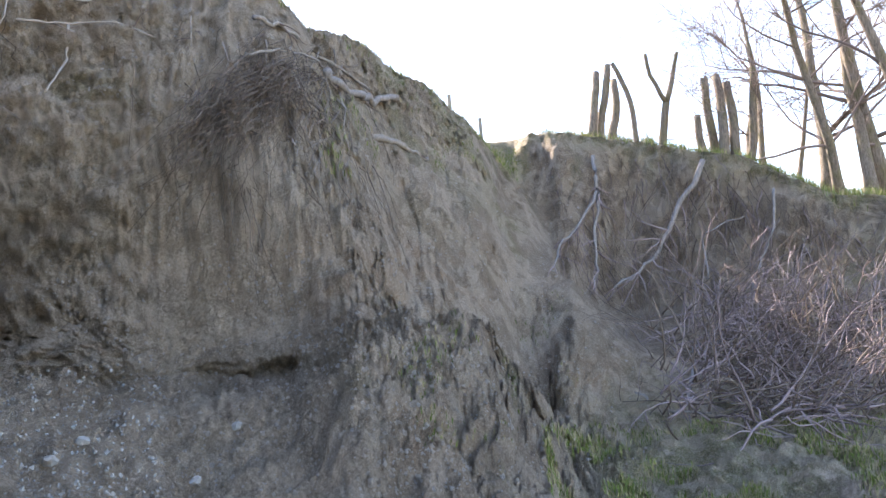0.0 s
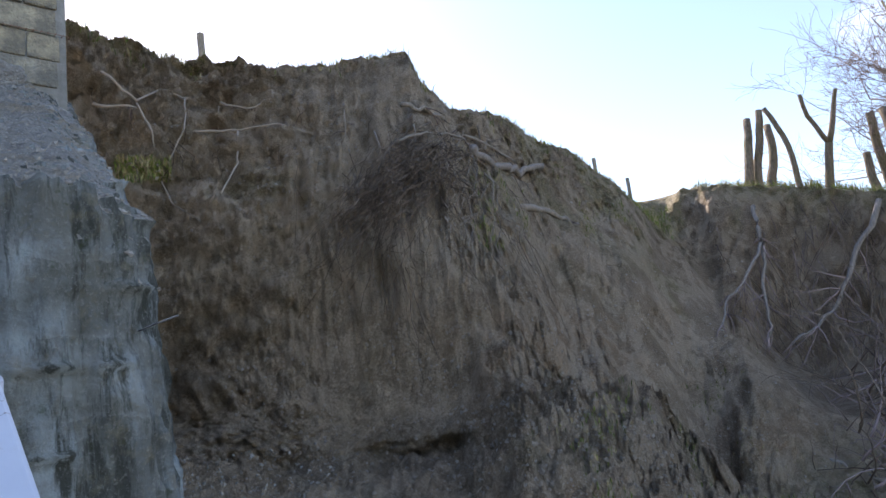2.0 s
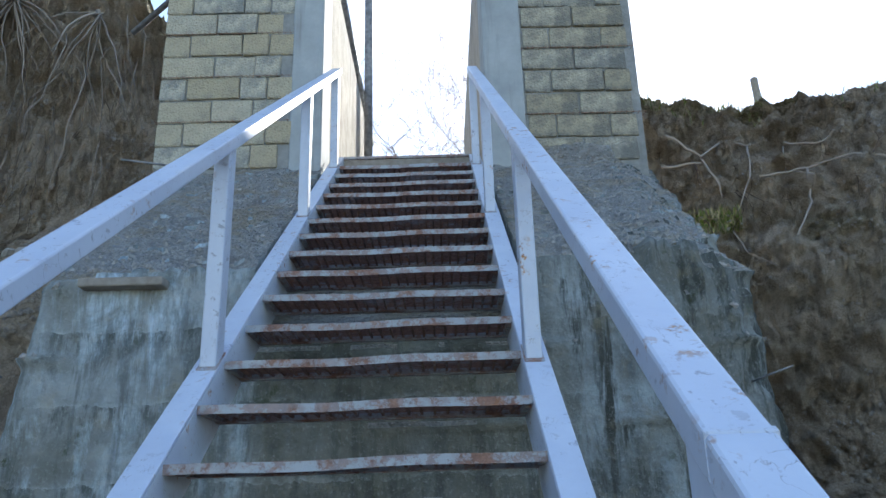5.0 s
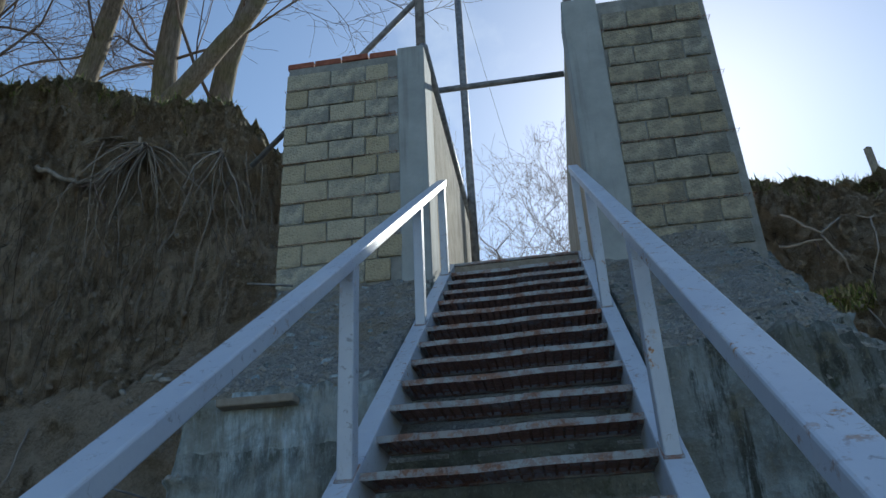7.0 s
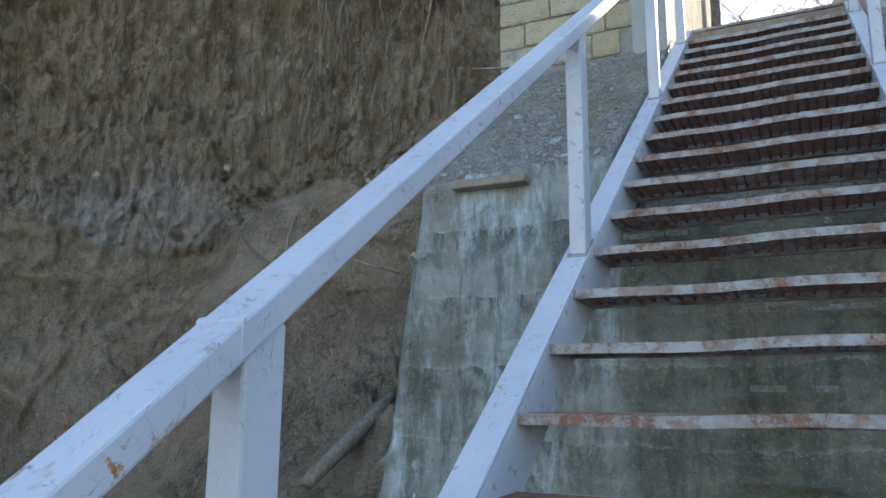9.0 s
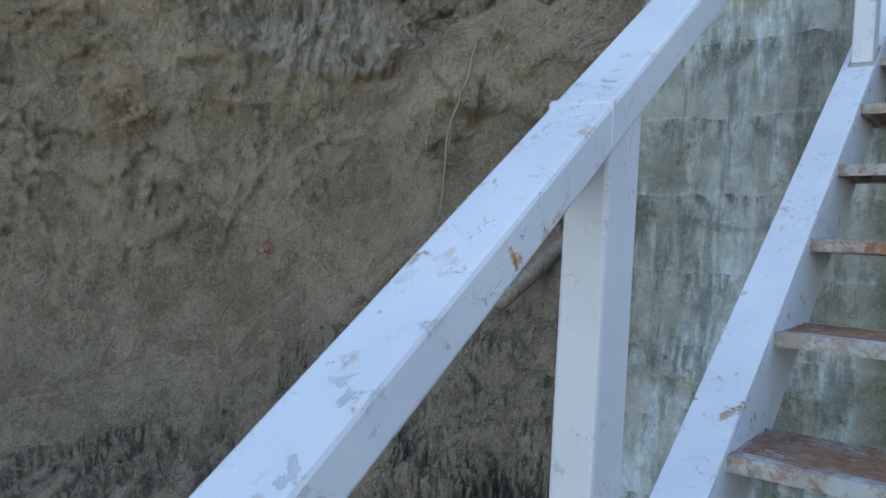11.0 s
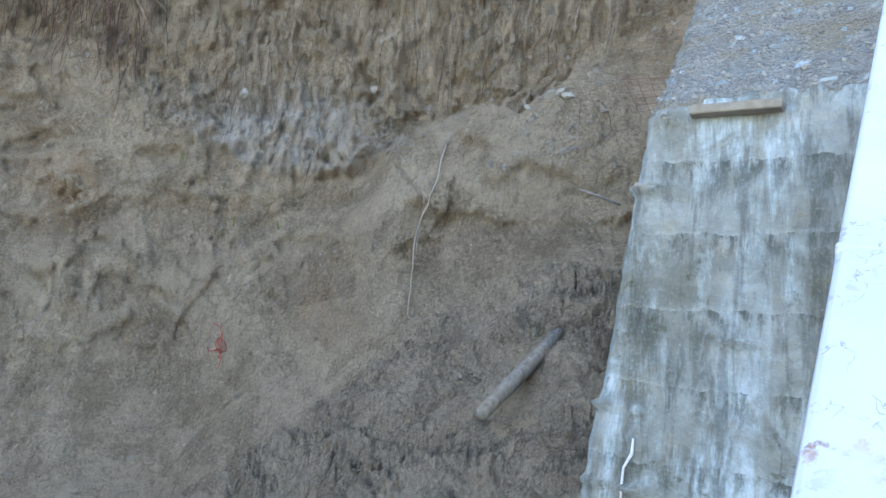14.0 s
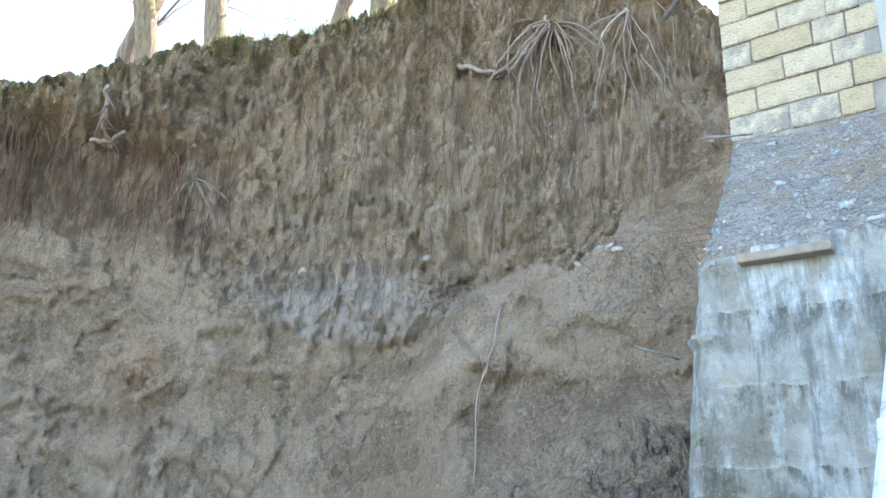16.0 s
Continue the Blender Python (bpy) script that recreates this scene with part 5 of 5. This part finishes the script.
bare_tree(on_ground(-35.2, 10.5), 4.4, 0.17, (1.2, 0.1), 130, "broken leaning tree trunk on the cliff top", BARK, 0.5, 0, 0.5, name="leaning_trunk", topped=True)
# far bank: sawn stems
for k, (az, h, r, lean) in enumerate([(63.6, 2.1, 0.12, (-0.06, 0)), (64.3, 2.2, 0.11, (0.0, 0)), (65.0, 2.1, 0.12, (0.03, -0.08)), (66.9, 2.35, 0.075, (-0.08, 0)),
                                      (71.6, 1.3, 0.11, (-0.08, 0)), (72.2, 2.2, 0.12, (0.05, 0)), (72.8, 2.4, 0.13, (0.28, 0)), (73.5, 2.2, 0.13, (0.1, 0)), (74.3, 2.5, 0.11, (0.08, 0))]):
    bare_tree(on_ground(az, 19.0 + 0.25 * (k % 3)), h, r, lean, 150 + k, "sawn-off weathered tree stem standing on the bank", STUMP, 0.3, 0, name="tree_stump", topped=True)


def forked_stem(az, d, h, seed):
    p = on_ground(az, d)
    t = Tubes()
    rng = random.Random(seed)
    a = wander(p - Vector((0, 0, 0.2)), (0.05, 0, 1), h * 0.55, 5, 0.05, -0.02, rng)
    t.add(a, taper(6, 0.11, 0.09), 7)
    t.add(wander(a[-1], (0.25, -0.3, 1), h * 0.55, 5, 0.1, -0.03, rng), taper(6, 0.075, 0.05), 6)
    t.add(wander(a[-1], (-0.3, 0.3, 1), h * 0.55, 5, 0.1, -0.03, rng), taper(6, 0.065, 0.045), 6)
    return tagged(t.make("tree_stump", STUMP), "forked sawn-off tree stem standing on the bank", "tree")


forked_stem(68.6, 19.2, 2.4, 171)
# far bank: leafless trees
for k, (az, d, h, r, lean) in enumerate([(75.2, 20.5, 6.5, 0.09, (0.3, 0)), (79.0, 21, 8, 0.17, (0.15, 0)), (79.8, 20, 7, 0.13, (-0.4, 0)), (81.6, 20, 7, 0.16, (0.15, 0)), (74.4, 19.6, 5, 0.08, (0.6, 0.1)),
                                         (77.2, 22, 5, 0.08, (0.1, 0)), (82.5, 21, 8, 0.2, (-0.15, 0)), (84.5, 19.5, 7, 0.16, (-0.3, -0.1))]):
    bare_tree(on_ground(az, d), h, r, lean, 180 + k, "large leafless tree on the far bank against the sky", BARK, 0.75, 4, 0.25, 0.36)
# thicket beyond the stair head
for k in range(5):
    bare_tree(Vector((-1.6 + 0.8 * k, 22 + k % 2, 4.0)), 7.0 + 0.5 * (k % 3) - 0.4 * (k == 2), 0.09, (0.0, 0), 200 + k, "thin leafless sapling beyond the stair head", BARK, 0.45, 4, 0.3, name="sapling")

# ---- dead trees and brush slipped down the far bank ----
dead_branch([(63.6, 11.2), (63.7, 8.4), (63.3, 5.0), (62.9, 2.1)], 0.05, 0.03, "pale dead tree hanging down the bank", DEAD, 0.3, 14, 1.0, 70)
dead_branch([(63.7, 8.4), (62.1, 6.1), (60.6, 5.0), (60.0, 3.4)], 0.035, 0.015, "pale forked dead limb on the bank", DEAD, 0.5, 16, 1.1, 71)
dead_branch([(71.3, 9.8), (69.1, 6.5), (67.3, 3.1), (64.2, 1.4)], 0.06, 0.03, "long pale dead tree slid down the bank", DEAD, 0.6, 18, 1.2, 72)
dead_branch([(70.8, 1.5), (70.7, 4.6), (72.0, 5.2), (73.6, 5.6)], 0.024, 0.014, "crooked pale dead branch against the bank", DEAD, 0.9, 4, 0.6, 73)
dead_branch([(75.6, 7.2), (75.5, 4.6), (74.4, 2.6), (73.5, 0.5)], 0.03, 0.018, "grey dead branch leaning on the bank", DEAD, 0.7, 12, 1.0, 74)
dead_branch([(68.4, -7.0), (69.0, -5.0), (69.3, -3.2), (71.5, -2.8)], 0.035, 0.02, "bleached dead branch of the brush heap", DEAD, 0.25, 10, 0.8, 75)
dead_branch([(65.0, -6.2), (67.3, -7.5), (69.9, -7.8)], 0.035, 0.02, "dark fallen branch lying on the slope", LOG, 0.05, 3, 0.5, 76)


def brush_heap():
    rng = random.Random(80)
    t, pale = Tubes(), Tubes()
    for k in range(620):
        az = rng.triangular(65.5, 84, 74)
        top = np.interp(az, [65, 70.7, 74, 77, 84], [-2.5, 2.0, -0.5, -1.5, -1.0])
        el = rng.uniform(-8.5, float(top))
        p, n = toward(az, el)
        if p is None:
            continue
        hx, hy = hub(az)
        eye = Vector((float(hx), float(hy), -0.16))
        p = p + (eye - p).normalized() * rng.uniform(0.05, 2.2)
        g, _ = below(p.x, p.y)
        if p.z < g.z:
            p.z = g.z + 0.1
        way = Vector((rng.gauss(0.1, 0.6), rng.gauss(-0.3, 0.6), rng.gauss(0.35, 0.6)))
        L = rng.uniform(0.6, 2.0)
        a = wander(p, way, L, 7, 0.16, 0.02, rng)
        r = rng.uniform(0.008, 0.022)
        where = pale if rng.random() < 0.5 else t
        where.add(a, taper(8, r, 0.004), 4)
        for _ in range(rng.randint(2, 4)):
            i = rng.randrange(2, 8)
            b = wander(a[i], way + Vector((rng.gauss(0, .8), rng.gauss(0, .8), rng.gauss(0.1, .7))), L * rng.uniform(0.25, 0.55), 5, 0.2, 0.0, rng)
            where.add(b, taper(6, r * 0.5, 0.003), 3)
    tagged(t.make("brush", ROOT), "brown tangle of fallen brushwood on the slope", "brush", kind="stuff")
    tagged(pale.make("brush", BRUSH), "pinkish grey tangle of fallen brushwood on the slope", "brush", kind="stuff")


brush_heap()

# ---- log on the slumped earth, stones, rods ----
log_pts = [Vector((-2.72, 3.06, 0)), Vector((-2.75, 2.80, 0)), Vector((-2.80, 2.52, 0)), Vector((-2.86, 2.20, 0))]
over_log = []
for q in log_pts:
    q.z = 0.66 * (q.y - 2.20) - 0.66
    over_log.append(below(q.x, q.y)[0].z - q.z)
for q in log_pts:
    q.z += sorted(over_log)[2] + 0.005
lt = Tubes()
lt.add(log_pts, [0.042, 0.052, 0.054, 0.045], 10)
tagged(lt.make("log", LOG), "grey weathered log half buried in the slumped earth", "log")

rt = Tubes()
rt.add([Vector((-1.70, 3.05, 2.28)), out(-19.4, 24.7, 5.3)], [0.009, 0.008], 6)
tagged(rt.make("steel_rod", STEEL), "thin steel rod sticking out beside the wall foot", "rod")


def string_tangle(az, el):
    rng = random.Random(95)
    p, n = toward(az, el)
    t = Tubes()
    for _ in range(12):
        t.add(wander(p + n * 0.03, Vector((rng.gauss(0, 1), rng.gauss(0, 0.6), rng.gauss(0, 0.8))), rng.uniform(0.12, 0.35), 8, 0.5, 0.05, rng), [0.005] * 9, 4)
    tagged(t.make("string_tangle", plain_material("red_twine", (0.35, 0.07, 0.05), (0.5, 0.14, 0.10), 40)), "faded red tangle of twine lying on the earth slope", "twine")


string_tangle(-48, -3)


def stone(p, s, seed, material=STONE, label="pale angular stone lying on the earth", name="stone"):
    rng = random.Random(seed)
    bm = bmesh.new()
    bmesh.ops.create_icosphere(bm, subdivisions=2, radius=s)
    k = Vector((rng.uniform(0.7, 1.3), rng.uniform(0.7, 1.2), rng.uniform(0.5, 0.9)))
    for v in bm.verts:
        w = noise.noise(v.co * (1.6 / s) + Vector((seed, 0, 0))) * 0.35
        v.co = Vector((v.co.x * k.x, v.co.y * k.y, v.co.z * k.z)) * (1 + w)
    ob = part(name, bm, material, None)
    ob.matrix_world = pose(p.x, p.y, p.z, rng.uniform(0, 40), rng.uniform(0, 40), rng.uniform(0, 360))
    return tagged(ob, label, "stone", group="stones")


for k, (az, el, s) in enumerate([(-26.0, 17.4, 0.06), (-25.3, 17.6, 0.05), (-24.8, 17.4, 0.045), (-27.4, 16.5, 0.04), (-48.2, 15.6, 0.07), (-38.9, 17.0, 0.06), (33, -9.5, 0.05), (26, -6, 0.05), (24, -7, 0.06), (36, -6.2, 0.06)]):
    p, n = toward(az, el)
    if p:
        stone(p + n * s * 0.2, s, 300 + k)


def scatter_pebbles():
    rng = random.Random(90)
    base_v = [(0, 0, 1), (1, 0, 0), (0, 1, 0), (-1, 0, 0), (0, -1, 0), (0, 0, -1)]
    base_f = [(0, 1, 2), (0, 2, 3), (0, 3, 4), (0, 4, 1), (5, 2, 1), (5, 3, 2), (5, 4, 3), (5, 1, 4)]
    for label, count, az, el, size, mt in (("pale gravel and crushed stone scattered on the earth slope", 1700, (12, 31), (-14, -1.0), (0.006, 0.028), STONE),
                                           ("crumbled clods of earth scattered down the slope", 350, (-50, -18), (-20, 2), (0.006, 0.022), SOIL),
                                           ("crumbled clods of earth on the mound", 600, (30, 56), (-14, 0), (0.008, 0.035), SOIL)):
        v, f = [], []
        for _ in range(count):
            p, n = toward(rng.uniform(*az), rng.uniform(*el))
            if p is None:
                continue
            s = rng.uniform(*size) * rng.choice((0.5, 0.7, 1.0))
            e = Euler((rng.uniform(0, 6), rng.uniform(0, 6), rng.uniform(0, 6))).to_matrix()
            k = len(v)
            for b in base_v:
                v.append(p + e @ Vector((b[0] * s * rng.uniform(0.7, 1.2), b[1] * s * rng.uniform(0.6, 1.1), b[2] * s * rng.uniform(0.5, 0.9))))
            f += [tuple(k + i for i in q) for q in base_f]
        tagged(mesh_object("gravel" if mt is STONE else "clods", v, f, mt), label, "gravel" if mt is STONE else "earth", kind="stuff")


scatter_pebbles()


def scatter_crumbs(label, count, az, el, size, seed):
    """Angular crumbs of earth that stick to the face."""
    rng = random.Random(seed)
    base_f = [(0, 1, 2), (0, 2, 3), (0, 3, 4), (0, 4, 1), (5, 2, 1), (5, 3, 2), (5, 4, 3), (5, 1, 4)]
    v, f = [], []
    for _ in range(count):
        p, n = toward(rng.uniform(*az), rng.uniform(*el))
        if p is None or noise.noise(p * 1.4 + Vector((seed, 0, 0))) < rng.uniform(-0.3, 0.35):
            continue
        s = size[0] + (size[1] - size[0]) * rng.random() ** 3
        e = Euler((rng.uniform(0, 6), rng.uniform(0, 6), rng.uniform(0, 6))).to_matrix()
        k = len(v)
        for b in ((0, 0, 1), (1, 0, 0), (0, 1, 0), (-1, 0, 0), (0, -1, 0), (0, 0, -1)):
            v.append(p + e @ Vector(b) * s * rng.uniform(0.6, 1.3))
        f += [tuple(k + i for i in q) for q in base_f]
    tagged(mesh_object("crumbs", v, f, SOIL), label, "earth", kind="stuff")


scatter_crumbs("angular earth crumbs clinging to the rooted cliff", 9000, (-78, -18), (12, 36), (0.006, 0.045), 501)
scatter_crumbs("small earth crumbs on the slumped apron", 1500, (-72, -18), (-18, 10), (0.005, 0.03), 502)
scatter_crumbs("angular earth crumbs on the broken cliff", 6000, (12, 42), (-12, 24), (0.006, 0.03), 503)
scatter_crumbs("earth crumbs on the spur and mound", 3500, (40, 66), (-12, 14), (0.007, 0.035), 504)


# ---- grass ----
def grass_patch(label, spots, length, seed, lean=0.4):
    """Blades at places given as (point, normal)."""
    rng = random.Random(seed)
    v, f = [], []
    for p, n in spots:
        a = rng.uniform(0, 2 * math.pi)
        side = Vector((math.cos(a), math.sin(a), 0)) * rng.uniform(0.004, 0.008)
        L = rng.uniform(*length)
        bend = Vector((rng.gauss(0, lean), rng.gauss(0, lean), 0)) * L
        mid = p + Vector((0, 0, L * 0.55)) + bend * 0.35
        tip = p + Vector((0, 0, L * rng.uniform(0.6, 0.95))) + bend
        k = len(v)
        p = p - Vector((0, 0, 0.02))
        v += [p - side, p + side, mid + side * 0.7, mid - side * 0.7, tip]
        f += [(k, k + 1, k + 2, k + 3), (k + 3, k + 2, k + 4)]
    return tagged(mesh_object("grass", v, f, BLADES), label, "grass", kind="stuff")


def lip_spots(az0, az1, count, seed, back=0.9, rise=1.0):
    """Places along the cliff edge, found by stepping back over the lip."""
    rng = random.Random(seed)
    spots = []
    keys = sorted(PROFILES)
    for _ in range(count):
        az = rng.uniform(az0, az1)
        i = max(k for k in keys if k <= az)
        j = min(k for k in keys if k > az)
        fr = (az - i) / (j - i)
        row = 8 if az > 60 else 7
        d = PROFILES[i][row][0] * (1 - fr) + PROFILES[j][row][0] * fr
        clump = noise.noise(Vector((az * 1.1, seed, 0)))
        if clump < rng.uniform(-0.5, 0.4):
            continue
        hx, hy = hub(az)
        dd = d + rng.triangular(-0.35, back, 0.0)
        p, n = below(float(hx) + math.sin(radians(az)) * dd, float(hy) + math.cos(radians(az)) * dd)
        if n.z > 0.2:
            spots.append((p, n))
    return spots


def lip_height(az):
    keys = sorted(PROFILES)
    return float(np.interp(az, keys, [PROFILES[k][8 if k > 58 else 7][1] for k in keys]))


def edge_spots(az0, az1, el0, el1, count, drop, seed):
    """Places on the sheet just below and over the lip, as seen from the stair."""
    rng = random.Random(seed)
    spots = []
    for _ in range(count):
        az = rng.uniform(az0, az1)
        p, n = toward(az, rng.uniform(el0, el1))
        if p is None or p.z < lip_height(az) - drop * rng.random() or noise.noise(Vector((az * 0.7, p.z * 2, seed))) < -0.1:
            continue
        spots.append((p, n))
    return spots


grass_patch("green turf hanging over the cliff edge", edge_spots(-84, -22, 18, 40, 16000, 0.45, 15), (0.05, 0.16), 411, 0.7)
grass_patch("green turf hanging over the broken edge", edge_spots(13.5, 56, 10, 29, 14000, 0.4, 16), (0.04, 0.13), 412, 0.7)
grass_patch("green and dry grass along the cliff edge", lip_spots(-84, -22, 9000, 5), (0.06, 0.22), 401)
grass_patch("green grass along the broken cliff edge", lip_spots(13, 45, 7000, 6), (0.05, 0.18), 402)
grass_patch("short grass on the slope shoulder", lip_spots(45, 58, 5000, 7, 1.2), (0.05, 0.16), 403)
grass_patch("dry grass on the edge of the far bank", lip_spots(60, 84, 8000, 8, 1.6), (0.08, 0.30), 404)


def zone_spots(az, el, count, seed, keep):
    rng = random.Random(seed)
    spots = []
    for _ in range(count):
        a = rng.uniform(*az)
        e = rng.uniform(*el)
        p, n = toward(a, e)
        if p is None or noise.noise(p * 1.3 + Vector((seed, 0, 0))) < keep + rng.uniform(-0.15, 0.15):
            continue
        spots.append((p, n))
    return spots


grass_patch("tufted green grass on the level ground", zone_spots((58, 86), (-16, -8.3), 24000, 9, 0.12), (0.03, 0.12), 405)
grass_patch("sparse green tufts on the mound", zone_spots((44, 64), (-9, 1.5), 2200, 10, 0.25), (0.02, 0.07), 406)
grass_patch("small green patch on the shaded face", zone_spots((17.4, 21.2), (18, 19.6), 900, 11, -0.3), (0.03, 0.09), 407)
grass_patch("green tufts on the upper slope", zone_spots((43, 57), (11, 17), 2500, 12, 0.12), (0.03, 0.10), 408)

# ---- pegs on the cliff top, frame on the walls ----
for az, el, d, h in ((24.0, 26.0, 9.8, 0.62), (32.5, 25.6, 10.4, 0.2), (53.3, 13.8, 16.2, 0.55), (55.5, 12.6, 17.0, 0.55)):
    p = on_ground(az, d)
    t = part("peg", box((-0.035, -0.035, -0.3), (0.035, 0.035, h), 0.006), TIMBER)
    t.matrix_world = pose(p.x, p.y, p.z, 0, -2, 20)
    tagged(t, "grey wooden stake driven into the turf", "stake", group="stakes")

frame_ob = empty("pipe_scaffold", (0, 5, 2.5))
tagged(frame_ob, "unfinished grey steel pipe scaffold over the landing", "scaffold")
FI = Matrix.Translation((0, -5, -2.5))


def pipe(a, b, r, name):
    t = Tubes()
    t.add([FI @ Vector(a), FI @ Vector(b)], [r, r], 10)
    return t.make(name, STEEL, frame_ob)


pipe((-0.55, 6.05, 2.4), (-0.55, 6.05, 9.5), 0.05, "pole")
pipe((-0.68, 3.35, 4.45), (-0.68, 3.35, 8.5), 0.045, "pole")
pipe((-0.62, 3.9, 4.62), (0.62, 3.9, 4.62), 0.03, "crossbar")
pipe((0.70, 3.35, 4.7), (0.70, 3.35, 8.0), 0.04, "pole")
pipe((0.80, 3.45, 4.7), (0.80, 3.45, 8.0), 0.03, "pole")
pipe((-2.8, 4.6, 4.5), (-0.7, 3.35, 5.3), 0.03, "brace")
pipe((-0.64, 3.2, 4.58), (-0.64, 7.4, 4.58), 0.045, "top_rail")
cable = Tubes()
cp = [Vector((-0.5, 6.0, 8.0)).lerp(Vector((0.35, 9.5, 5.2)), f / 8) - Vector((0, 0, 0.25 * math.sin(math.pi * f / 8))) for f in range(9)]
cable.add([FI @ q for q in cp], [0.003] * 9, 4)
cable.make("cable", STEEL, frame_ob)
